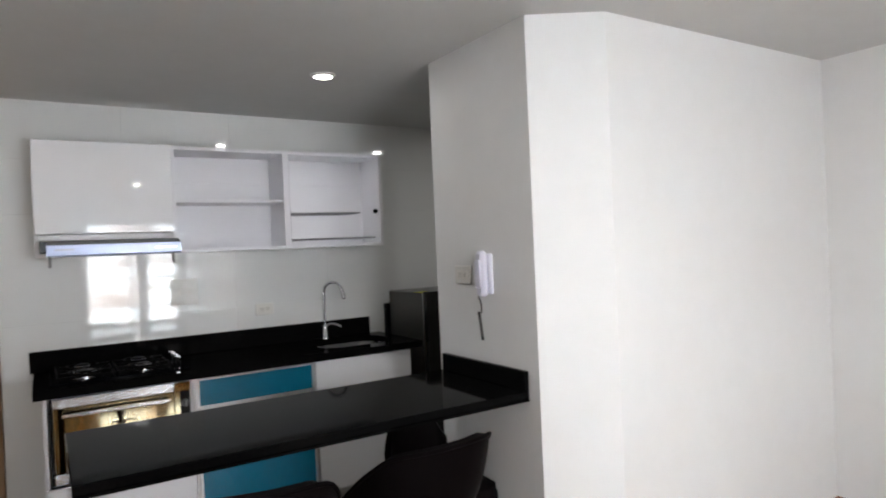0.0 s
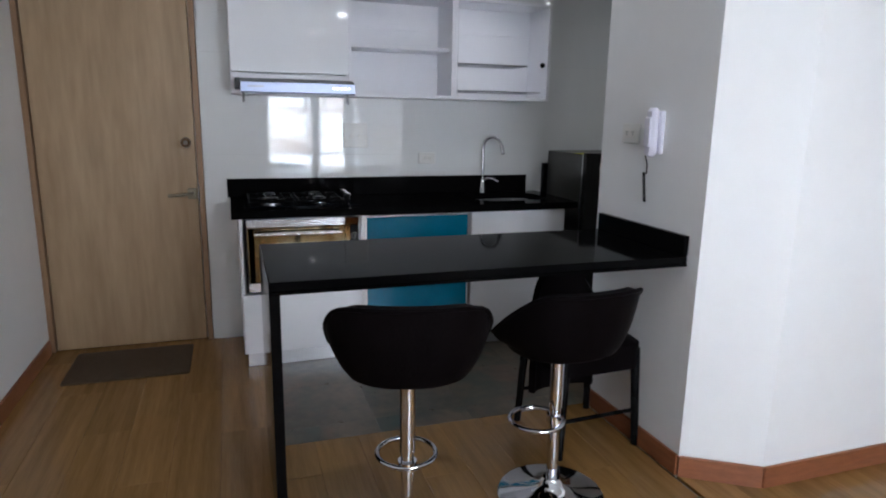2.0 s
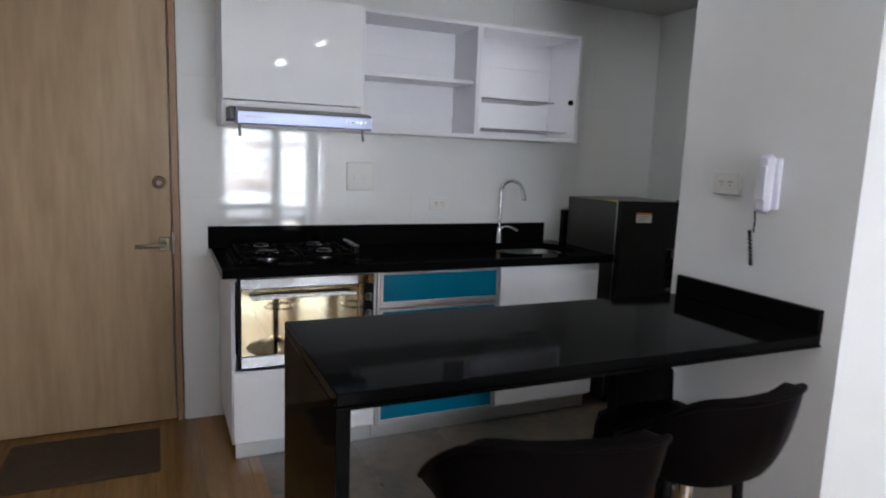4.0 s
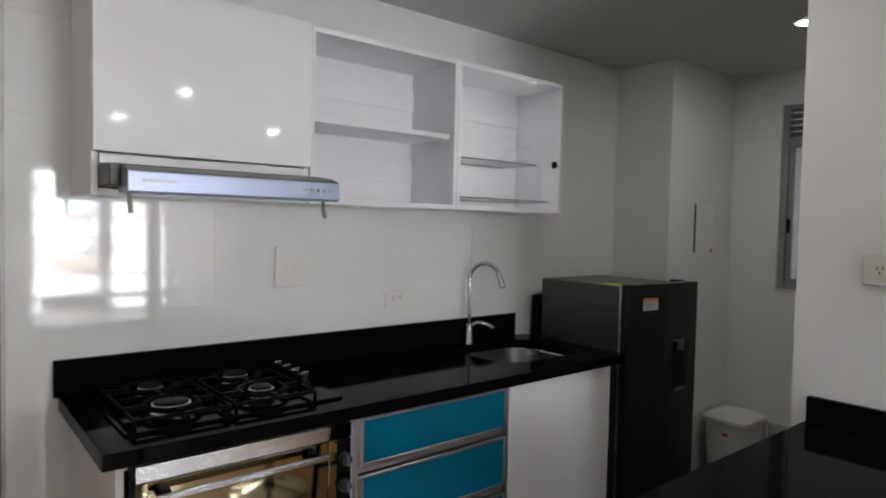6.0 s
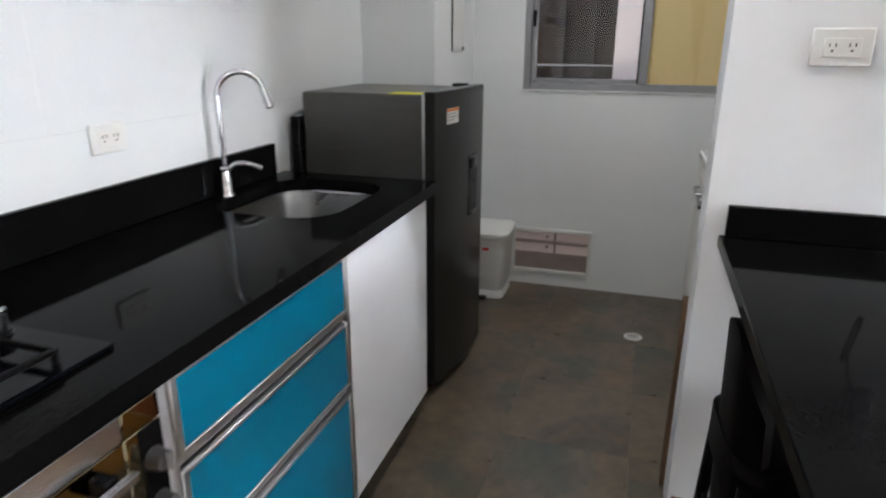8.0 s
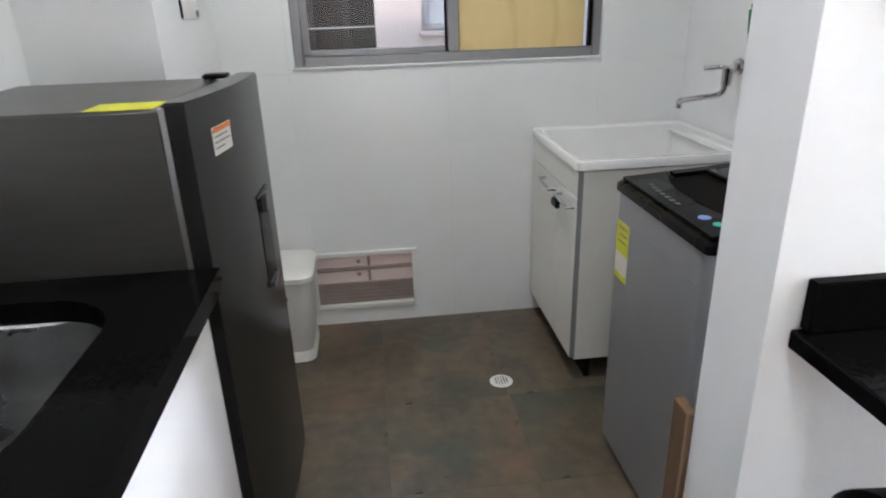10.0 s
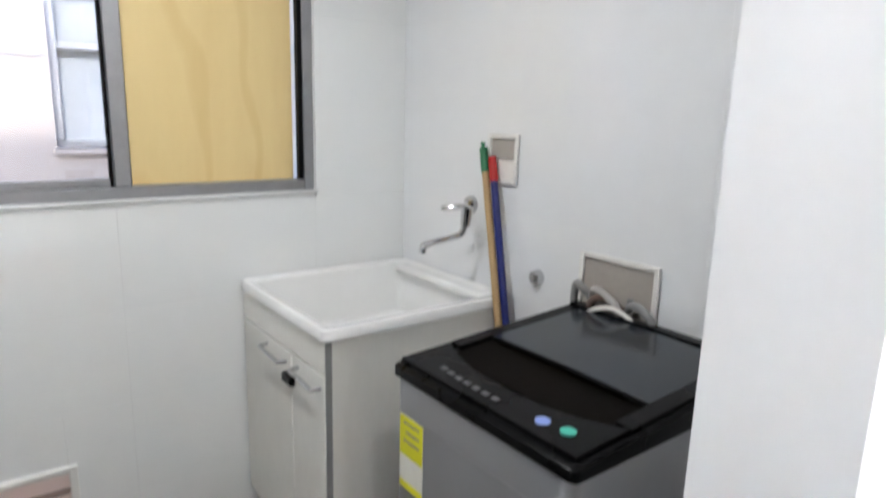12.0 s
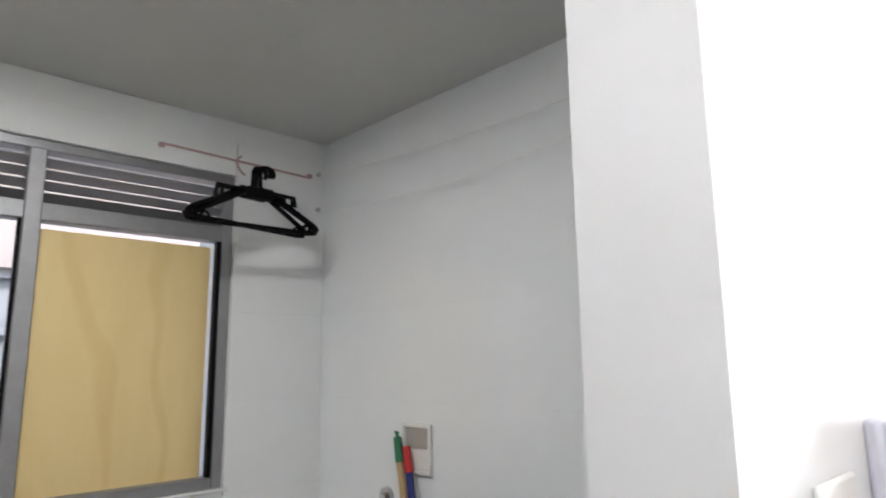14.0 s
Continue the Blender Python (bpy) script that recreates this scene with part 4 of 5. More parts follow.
def bar_stool(m, lift, foot_turn=0.0):
    s = thing("bar_stool", (0, 0, 0), "dark brown leather swivel bar stool with chrome pedestal", "bar stool", "stools at the breakfast bar")
    part("base_plate", lathe([(0.0, 0.0), (0.195, 0.0), (0.20, 0.004), (0.195, 0.010), (0.15, 0.018), (0.09, 0.030), (0.045, 0.052), (0.032, 0.075), (0.0, 0.075)], (0, 0, 0), 48), CHROME, s, "round chrome trumpet base")
    part("column", cyl((0, 0, 0.07), (0, 0, 0.51 + lift), 0.021, seg=24), CHROME, s)
    part("sleeve", cyl((0, 0, 0.36), (0, 0, 0.558 + lift), 0.0245, seg=24), CHROME, s)
    a = radians(foot_turn)
    part("footrest", tube(arc((-0.072 * math.sin(a), 0.072 * math.cos(a), 0.315), 0.096, -90, 258, (1, 0, 0), (0, 1, 0), 30), 0.008, 10, closed=True), CHROME, s, "curved chrome footrest")
    part("footrest_clamp", cyl((0, 0, 0.300), (0, 0, 0.330), 0.030, seg=20), CHROME, s)
    part("mechanism", box(-0.05, 0.05, -0.05, 0.05, 0.552 + lift, 0.574 + lift, 0.006), BLACK, s)
    part("lever", tube([(0.05, 0.05, 0.525 + lift), (0.15, 0.10, 0.515 + lift)], 0.005, 8), CHROME, s)

    def outline(i):
        return rounded(-0.21 + i, 0.21 - i, -0.19 + i, 0.20 - i, 0.15, 8)
    part("seat", bowl(outline, [(k, z + lift) for k, z in ((0.12, 0.572), (0.06, 0.577), (0.03, 0.592), (0.018, 0.615), (0.025, 0.635), (0.07, 0.645), (0.12, 0.648))]), LEATHER, s)

    def shell(u, v):
        a = radians(-196 + 212 * u)
        edge = abs(2 * u - 1)
        top = 0.842 - (0.024 * (2 * edge) ** 6 if edge < 0.5 else 0.024 + 0.33 * (edge - 0.5))
        z = 0.605 + (top - 0.605) * v + lift
        r = 0.248 - 0.040 * (1 - v) ** 1.2 + 0.004 * math.sin(18 * a) * v * (1 - v)
        r -= 0.022 * (1 - v) ** 5
        r *= 0.94 * (abs(math.cos(a)) ** 2.7 + abs(math.sin(a)) ** 2.7) ** (-1 / 2.7)
        return Vector((1.04 * r * math.cos(a), r * math.sin(a) - 0.005, z))
    part("backrest", sheet_grid(shell, 36, 10, 0.042), LEATHER, s, "wrap-round padded leather backrest")
    part("piping", tube([shell(i / 36, 1.0) + Vector((0, 0, 0.002)) for i in range(37)], 0.007, 8), LEATHER, s)
    s.matrix_basis = m
    return s


bar_stool(pose(0.508, -2.255, 0, 0, 0, -13), 0.05)
bar_stool(pose(1.11, -2.105, 0, 0, 0, 4), 0.0, 80)


def spare_chair():
    c = thing("side_chair", (0, 0, 0), "black chair with rounded glossy back tucked under the bar", "chair")
    for x, y in ((-0.17, -0.16), (0.17, -0.16), (-0.17, 0.17), (0.17, 0.17)):
        part("leg", cyl((x * 1.12, y * 1.12, 0), (x, y, 0.44), 0.016, 0.02, 12), BLACK, c)

    def outline(i):
        return rounded(-0.20 + i, 0.20 - i, -0.19 + i, 0.20 - i, 0.07, 6)
    part("seat", bowl(outline, [(0.05, 0.345), (0.0, 0.36), (0.0, 0.465), (0.02, 0.48), (0.08, 0.485)]), LEATHER, c)

    def back(u, v):
        x = -0.17 + 0.35 * u
        top = 0.745 - 0.15 * abs(2 * u - 1) ** 2.5
        return Vector((x * (1 - 0.06 * v), 0.185 + 0.02 * v - 0.05 * (2 * u - 1) ** 4, 0.16 + (top - 0.16) * v))
    part("backrest", sheet_grid(back, 18, 8, 0.03), LEATHER, c, "dark rounded padded back")
    part("stretcher", cyl((-0.18, -0.17, 0.16), (0.18, -0.17, 0.16), 0.009, seg=10), BLACK, c)
    part("stretcher", cyl((-0.18, 0.18, 0.16), (0.18, 0.18, 0.16), 0.009, seg=10), BLACK, c)
    c.matrix_basis = pose(1.442, -1.705, 0, 0, 0, 3)


spare_chair()


def intercom():
    i = thing("intercom_handset", (1.655, -1.84, 1.25), "white wall intercom handset with a coiled black cord", "intercom")
    part("wall_base", box(1.640, 1.6595, -1.875, -1.805, 1.255, 1.425, 0.006), LILAC, i)
    part("handset", box(1.606, 1.640, -1.868, -1.812, 1.244, 1.437, 0.013), LILAC, i, "cool white handset")
    part("grip", box(1.598, 1.607, -1.860, -1.820, 1.285, 1.40, 0.004), LILAC, i)
    part("lead", tube([(1.62, -1.815, 1.246), (1.64, -1.803, 1.215), (1.645, -1.797, 1.172)], 0.0028, 6), BLACK, i)
    coil = []
    for k in range(240):
        a = k * 0.75
        t = k / 239
        ang = t * math.pi * 2
        cy = -1.795 + 0.010 * math.cos(ang)
        cz = 1.118 + 0.058 * math.sin(ang + 1.2)
        coil.append((1.640 + 0.004 * math.cos(a), cy + 0.004 * math.sin(a), cz))
    part("cord", tube(coil, 0.0022, 5), BLACK, i, "coiled black cord")


intercom()


# ---- laundry ----
VENTBAR = material("brown_vent_bar", (0.33, 0.265, 0.24), 0.6, second=(0.27, 0.215, 0.195), scale=20)
VENTPANE = material("dusty_frosted_pane", (0.92, 0.86, 0.84), 0.5, second=(0.86, 0.79, 0.765), scale=9)


def let_light_through(m, share):
    """Part of the light that falls on a thin pane passes it, diffused."""
    t = m.node_tree
    n, l = t.nodes, t.links
    tr = n.new("ShaderNodeBsdfTranslucent")
    tr.inputs["Color"].default_value = (0.92, 0.82, 0.78, 1)
    mix = n.new("ShaderNodeMixShader")
    mix.inputs[0].default_value = share
    l.new(n["Principled BSDF"].outputs[0], mix.inputs[1])
    l.new(tr.outputs[0], mix.inputs[2])
    l.new(mix.outputs[0], n["Material Output"].inputs["Surface"])


let_light_through(VENTPANE, 0.6)
def vent():
    v = thing("wall_vent", (3.46, -0.83, GZ0), "low wall vent with brown bars before frosted panes, white frame", "vent")
    fr = box(3.447, 3.47, GY0 - 0.022, GY0, GZ0 - 0.02, GZ1 + 0.02, 0.002)
    box(3.447, 3.47, GY1, GY1 + 0.022, GZ0 - 0.02, GZ1 + 0.02, 0.002, fr)
    box(3.447, 3.47, GY0, GY1, GZ1, GZ1 + 0.02, 0.002, fr)
    box(3.447, 3.47, GY0, GY1, GZ0 - 0.02, GZ0, 0.002, fr)
    part("frame", fr, WHITEPL, v)
    part("bar", box(3.463, 3.473, GY0, GY1, 0.248, 0.266, 0.002), VENTBAR, v, "brown crossbar")
    part("bar", box(3.463, 3.473, GY0, GY1, 0.176, 0.194, 0.002), VENTBAR, v, "brown crossbar")
    part("lower_flap", box(3.466, 3.472, GY0, GY1, GZ0, 0.1755, 0.001), VENTBAR, v, "dusty brown lower flap")
    for i in range(4):
        z = GZ0 + 0.010 + 0.018 * i
        part("flap_rib", box(3.4635, 3.4665, GY0, GY1, z, z + 0.004), VENTBAR, v, smooth=False)
    part("pane", box(3.4755, 3.478, GY0, -0.847, 0.176, GZ1), VENTPANE, v, "dusty frosted pane")
    part("pane", box(3.4755, 3.478, -0.846, GY1, 0.176, GZ1), VENTPANE, v, "dusty frosted pane")
    part("divider", box(3.4735, 3.4745, -0.850, -0.838, 0.194, GZ1, 0.0003), VENTBAR, v, smooth=False)
    for z in (0.228, 0.288):
        part("catch", cyl((3.476, -0.80, z), (3.470, -0.80, z), 0.009, seg=12), VENTBAR, v)


vent()


def floor_drain():
    d = thing("floor_drain", (2.9, -1.31, 0.0), "round white plastic floor drain grate", "drain")
    part("rim", lathe([(0.0, 0.004), (0.03, 0.005), (0.038, 0.004), (0.043, 0.0005)], (2.9, -1.31, 0.0), 32), WHITEPL, d)
    for k in range(-2, 3):
        w = math.sqrt(0.027 ** 2 - (k * 0.010) ** 2)
        part("slot", box(2.9 - w, 2.9 + w, -1.31 + k * 0.010 - 0.0015, -1.31 + k * 0.010 + 0.0015, 0.0048, 0.0056), BLACK, d, smooth=False)


floor_drain()


def laundry_sink():
    c = thing("laundry_cabinet", (3.14, -1.86, 0.0), "cream two-door cabinet under the laundry sink", "cabinet")
    part("side_panel", box(2.860, 2.878, -2.176, -1.57, 0.09, 0.796, 0.001), CREAM, c)
    part("side_panel", box(3.422, 3.440, -2.176, -1.57, 0.09, 0.796, 0.001), CREAM, c)
    part("bottom_panel", box(2.878, 3.422, -2.176, -1.57, 0.09, 0.108, 0.001), CREAM, c)
    part("plinth", box(2.88, 3.43, -1.64, -1.62, 0.001, 0.09), BLACK, c, "dark recessed plinth")
    for x0, x1, hx in ((2.863, 3.068, 2.955), (3.072, 3.437, 3.175)):
        d = part("door", box(x0, x1, -1.570, -1.553, 0.10, 0.703, 0.002), CREAM, c)
        part("handle", tube([(hx - 0.07, -1.553, 0.668), (hx - 0.066, -1.526, 0.668), (hx + 0.066, -1.526, 0.676), (hx + 0.07, -1.553, 0.676)], 0.006, 8), STEEL, d)
    part("rail_front", box(2.863, 3.437, -1.570, -1.553, 0.708, 0.796, 0.002), CREAM, c)
    part("edge_band", box(2.8595, 2.8635, -1.572, -1.5545, 0.10, 0.796), GREYPL, c, "dark worn edge band")
    part("latch", box(3.045, 3.105, -1.556, -1.536, 0.612, 0.642, 0.004), BLACK, c, "black child latch")
    s = thing("laundry_sink", (3.14, -1.86, 0.797), "white moulded laundry sink with washboard", "sink")

    def outline(i):
        return rounded(2.852 + i, 3.448 - i, -2.176 + i, -1.545 - i, max(0.03 - i * 0.2, 0.012), 5)
    rim = bowl(outline, [(0.012, 0.797), (0.0, 0.801), (0.0, 0.826), (0.004, 0.832), (0.026, 0.831), (0.034, 0.824), (0.060, 0.655), (0.10, 0.625)])
    part("basin", rim, CERAMIC, s)
    part("washboard", sheet_grid(lambda u, v: Vector((2.905 + 0.15 * u, -2.08 + 0.47 * v, 0.800 - 0.150 * u + 0.004 * math.sin(30 * u))), 24, 4, 0.01), CERAMIC, s, "ribbed washboard slope")
    part("soap_ledge", box(2.91, 3.39, -2.165, -2.10, 0.800, 0.828, 0.006), CERAMIC, s)
    part("drain", lathe([(0.03, 0.0), (0.026, 0.003), (0.0, 0.002)], (3.25, -1.86, 0.6265), 20), CHROME, s)
    t = thing("laundry_tap", (3.05, -2.18, 1.05), "chrome wall-mounted laundry tap with long spout", "tap")
    part("flange", cyl((3.06, -2.179, 1.082), (3.06, -2.165, 1.082), 0.030, 0.026, 24), CHROME, t)
    part("body", tube([(3.06, -2.17, 1.082), (3.03, -2.13, 1.078), (2.975, -2.09, 1.070)], 0.015, 14), CHROME, t)
    part("valve", cyl((2.972, -2.088, 1.092), (2.978, -2.088, 1.035), 0.019, 0.016, 18), CHROME, t)
    part("spout", tube(smooth_line([(2.978, -2.088, 1.045), (2.99, -2.088, 1.012), (2.998, -2.07, 0.998), (2.99, -2.01, 0.994), (2.977, -1.94, 0.990), (2.975, -1.93, 0.984), (2.975, -1.928, 0.966)], 5), 0.0105, 14), CHROME, t, "long chrome swivel spout")
    part("lever", tube([(2.972, -2.088, 1.088), (2.99, -2.070, 1.092), (3.03, -2.035, 1.083)], 0.0085, 12), CHROME, t, "chrome lever handle")



laundry_sink()


def washer():
    w = thing("washing_machine", (2.30, -1.83, 0.0), "silver-grey top-loading washing machine with black lid", "washing machine")
    x0, x1, y0, y1 = 2.052, 2.548, -2.12, -1.56
    part("body", prism(rounded(x0, x1, y0, y1, 0.03, 6), 0.03, 0.828, 0.004), SILVER, w)
    part("base", prism(rounded(x0 + 0.02, x1 - 0.02, y0 + 0.02, y1 - 0.02, 0.03, 4), 0.0, 0.03), BLACK, w)
    bm = bmesh.new()
    rings = []
    for ins, zf, zb in ((0.004, 0.826, 0.826), (-0.004, 0.830, 0.834), (-0.004, 0.850, 0.884), (0.002, 0.855, 0.889), (0.03, 0.856, 0.890)):
        ring = []
        for x, y in rounded(x0 + ins, x1 - ins, y0 + ins, y1 - ins, 0.014, 4):
            k = (y1 - y) / (y1 - y0)
            ring.append(bm.verts.new((x, y, zf + (zb - zf) * k)))
        rings.append(ring)
    for a, b in zip(rings, rings[1:]):
        for i in range(len(a)):
            j = (i + 1) % len(a)
            bm.faces.new((a[i], a[j], b[j], b[i]))
    bm.faces.new(rings[-1])
    top = part("top_frame", bm, BLACK, w, "black plastic top frame")

    def ztop(y, up=0.0):
        return 0.856 + 0.034 * (y1 - y) / (y1 - y0) + up

    def panel(u, v):
        x = 2.062 + 0.476 * u
        back = -1.700 + 0.062 * math.sin(math.pi * u) ** 0.8
        y = -1.570 + (back + 1.570) * v
        return Vector((x, y, ztop(y, 0.010)))
    con = part("control_panel", sheet_grid(panel, 24, 6, 0.0095), BLACK, w, "black control panel with a curved back edge")
    for a, b in ((2.060, 2.092), (2.508, 2.540)):
        part("lid_rail", sheet_grid(lambda u, v: Vector((a + (b - a) * u, -1.702 - 0.40 * v, ztop(-1.702 - 0.40 * v, 0.010))), 2, 6, 0.0095), BLACK, w)

    def lid(u, v):
        y = -1.792 - 0.29 * v
        return Vector((2.094 + 0.412 * u, y, ztop(y, 0.0095 + 0.003 * math.sin(math.pi * u))))
    part("lid", sheet_grid(lid, 14, 8, 0.006), LIDGLASS, w, "dark glass lid with a bluish reflection put into its colour")
    part("lid_edge", tube([lid(i / 14, 0) + Vector((0, 0, -0.002)) for i in range(15)], 0.005, 8), BLACK, w)
    part("rear_ridge", sheet_grid(lambda u, v: Vector((2.062 + 0.476 * u, -2.086 - 0.028 * v, ztop(-2.1, 0.016))), 2, 2, 0.013), BLACK, w)
    # Thin dark sheet on the closed top; paints the shade of a tub recess.
    part("tub_opening", sheet_grid(lambda u, v: Vector((2.10 + 0.40 * u, -1.66 - 0.13 * v, ztop(-1.66 - 0.13 * v, 0.002))), 4, 3, 0.001), TUBSHADE, w, "dark sheet painted as the shaded tub past the lid")
    for i in range(7):
        u = (2.43 - 0.027 * i - 2.062) / 0.476
        p = panel(u, 0.42)
        part("display_key", box(p.x, p.x + 0.016, p.y - 0.006, p.y + 0.006, p.z - 0.002, p.z + 0.0012), KEYGREY, con, smooth=False)
    for x, mat, lab in ((2.168, BLUE2, "round pale blue button"), (2.118, TEAL2, "round green button")):
        p = panel((x - 2.062) / 0.476, 0.45)
        part("start_button", cyl((p.x, p.y, p.z - 0.002), (p.x, p.y, p.z + 0.002), 0.014, seg=18), mat, con, lab)
    part("seam", box(x0 + 0.03, x1 - 0.03, y1 - 0.001, y1 + 0.0008, 0.752, 0.755), ALUMATT, w, "fine pressed seam line", smooth=False)
    lab = part("energy_label", box(2.440, 2.522, -1.5598, -1.5585, 0.585, 0.752), PAPER, w, "yellow and white energy label", smooth=False)
    part("label_band", box(2.4405, 2.5215, -1.5585, -1.5575, 0.663, 0.751), YELLOW, lab, smooth=False)
    part("label_foot", box(2.4405, 2.5215, -1.5585, -1.5575, 0.586, 0.602), YELLOW, lab, smooth=False)
    for i in range(3):
        part("text_line", box(2.452, 2.508 - 0.008 * (i % 2), -1.5574, -1.5568, 0.735 - 0.02 * i, 0.739 - 0.02 * i), GREYPL, lab, smooth=False)


# Bluish base colour helps paint the reflection of wall and ceiling on the lid.
LIDGLASS = material("reflection_tinted_lid_glass", (0.020, 0.026, 0.035), 0.14, second=(0.016, 0.021, 0.029), scale=4, spec=0.5, rough_var=0.03)
# Brownish black for the painted shade of the washer's tub.
TUBSHADE = material("painted_tub_shade", (0.0045, 0.0032, 0.0022), 0.5, second=(0.0025, 0.002, 0.0015), scale=6, spec=0.03)
KEYGREY = material("dim_grey_key", (0.10, 0.10, 0.11), 0.4, second=(0.085, 0.085, 0.09), scale=20)
BLUE2 = material("pale_blue_button", (0.25, 0.35, 0.75), 0.35, second=(0.22, 0.32, 0.7), scale=20)
TEAL2 = material("sea_green_button", (0.05, 0.45, 0.33), 0.35, second=(0.04, 0.4, 0.3), scale=20)
washer()


HOSEBROWN = material("brown_braided_hose", (0.16, 0.11, 0.09), 0.5, second=(0.12, 0.08, 0.065), scale=60)
HOSEPALE = material("pale_grey_hose", (0.45, 0.43, 0.41), 0.5, second=(0.38, 0.36, 0.34), scale=40)


def utility_box(name, x0, x1, z0, z1, label, hoses):
    b = thing(name, ((x0 + x1) / 2, -2.18, z0), label, "utility box")
    y0, y1 = -2.179, -2.168
    fr = box(x0, x0 + 0.014, y0, y1, z0, z1, 0.002)
    box(x1 - 0.014, x1, y0, y1, z0, z1, 0.002, fr)
    box(x0 + 0.014, x1 - 0.014, y0, y1, z1 - 0.014, z1, 0.002, fr)
    box(x0 + 0.014, x1 - 0.014, y0, y1, z0, z0 + 0.014, 0.002, fr)
    part("frame", fr, WHITEPL, b)
    if hoses:
        # Flat plate on the wall; the recess shade is in its colour.
        part("back_plate", box(x0 + 0.014, x1 - 0.014, -2.1785, -2.1765, z0 + 0.014, z1 - 0.014), GREYBOX, b, "flat back plate coloured as a shaded recess")
        for i, (x, m) in enumerate(((x0 + 0.06, GREYPL), (x0 + 0.165, RED))):
            v = part("valve", cyl((x, -2.176, z0 + 0.09), (x, -2.135, z0 + 0.09), 0.012, seg=14), CHROME, b)
            part("valve_knob", cyl((x, -2.150, z0 + 0.10), (x, -2.150, z0 + 0.12), 0.010, 0.008, 14), m, v)
        for pts, m, lab in (
                (((0.06, -2.14, 0.085), (0.03, -2.12, 0.115), (-0.01, -2.11, 0.11), (-0.04, -2.11, 0.06), (-0.04, -2.12, -0.20)), GREYPL, "grey inlet hose"),
                (((0.06, -2.135, 0.08), (0.09, -2.11, 0.118), (0.13, -2.10, 0.11), (0.14, -2.10, 0.06), (0.11, -2.11, -0.20)), HOSEBROWN, "brownish braided hose"),
                (((0.165, -2.14, 0.085), (0.14, -2.11, 0.13), (0.09, -2.10, 0.125), (0.05, -2.10, 0.07), (0.05, -2.12, -0.20)), HOSEPALE, "pale grey drain hose"),
                (((-0.02, -2.10, 0.055), (0.03, -2.09, 0.098), (0.09, -2.085, 0.10), (0.15, -2.085, 0.06), (0.20, -2.09, -0.05)), PAPER, "thin white hose"),
                (((0.165, -2.14, 0.09), (0.19, -2.12, 0.125), (0.212, -2.12, 0.10), (0.205, -2.13, -0.20)), GREYPL, "dark grey hose")):
            part("hose", tube([Vector((x0 + px, py, z0 + pz)) for px, py, pz in smooth_line(pts)], 0.006 if m is PAPER else 0.010, 10), m, b, lab)
    else:
        part("shutter", box(x0 + 0.014, x1 - 0.014, -2.178, -2.170, z0 + 0.014, z0 + (z1 - z0) * 0.48, 0.002), PAPER, b)
        # Upper half is a flat plate too, darker in colour to suggest depth.
        part("back_plate", box(x0 + 0.014, x1 - 0.014, -2.1785, -2.1765, z0 + (z1 - z0) * 0.5, z1 - 0.014), GREYBOX, b, "flat plate coloured as a shaded open recess")


# Darkened beige that puts recess shade into both boxes' back plates.
GREYBOX = material("shade_tinted_lining", (0.42, 0.39, 0.35), 0.6, second=(0.36, 0.33, 0.30), scale=8)
utility_box("hookup_box", 2.345, 2.590, 0.815, 1.022, "recessed white washer hookup box with hoses", True)
utility_box("wall_utility_box", 2.850, 2.985, 1.165, 1.312, "small white recessed wall box, half open", False)
pl = thing("pipe_stub", (2.746, -2.18, 0.91), "round chrome capped pipe stub in the wall", "pipe")
part("cap", cyl((2.746, -2.179, 0.91), (2.746, -2.160, 0.91), 0.024, 0.020, 24), CHROME, pl)
part("plug", cyl((2.746, -2.160, 0.91), (2.746, -2.152, 0.91), 0.012, 0.010, 16), GREYPL, pl)


def broom(top, foot, mat, tip, label, notch):
    b = thing("broom_handle", foot, label, "broom")
    top, foot = Vector(top), Vector(foot)
    d = (top - foot).normalized()
    part("pole", cyl(foot + d * 0.10, top - d * 0.07, 0.0115, seg=14), mat, b)
    t = part("tip", cyl(top - d * 0.075, top, 0.0135, 0.0125, 14), tip, b)
    if notch:
        part("prong", cyl(top, top + d * 0.018 + Vector((0.006, 0, 0)), 0.004, seg=8), tip, t)
        part("prong", cyl(top, top + d * 0.018 - Vector((0.006, 0, 0)), 0.004, seg=8), tip, t)
    else:
        part("band", cyl(foot + d * 0.62, foot + d * 0.68, 0.0122, seg=14), RED, b, "red printed band")
    part("head", box(foot.x - 0.025, foot.x + 0.025, foot.y - 0.025, foot.y + 0.025, 0.001, 0.10, 0.01), mat if notch else BLUE, b)


broom((2.98, -2.150, 1.268), (2.59, -2.03, 0.0), POLE, GREEN, "bare wooden broom pole with green tip leaning on the wall", True)
broom((2.938, -2.150, 1.245), (2.63, -2.09, 0.0), BLUE, RED, "blue mop pole with red tip leaning on the wall", False)

BOARD = material("weathered_brown_board", (0.17, 0.098, 0.050), 0.6, second=(0.11, 0.062, 0.030), scale=8, stretch=(4, 4, 0.5), bump=0.1, bump_scale=60)
plank = thing("wooden_board", (1.84, -1.43, 0.0), "weathered brown board standing behind the partition end", "board")
part("board", box(1.809, 1.862, -1.440, -1.418, 0.0005, 0.635, 0.003), BOARD, plank)


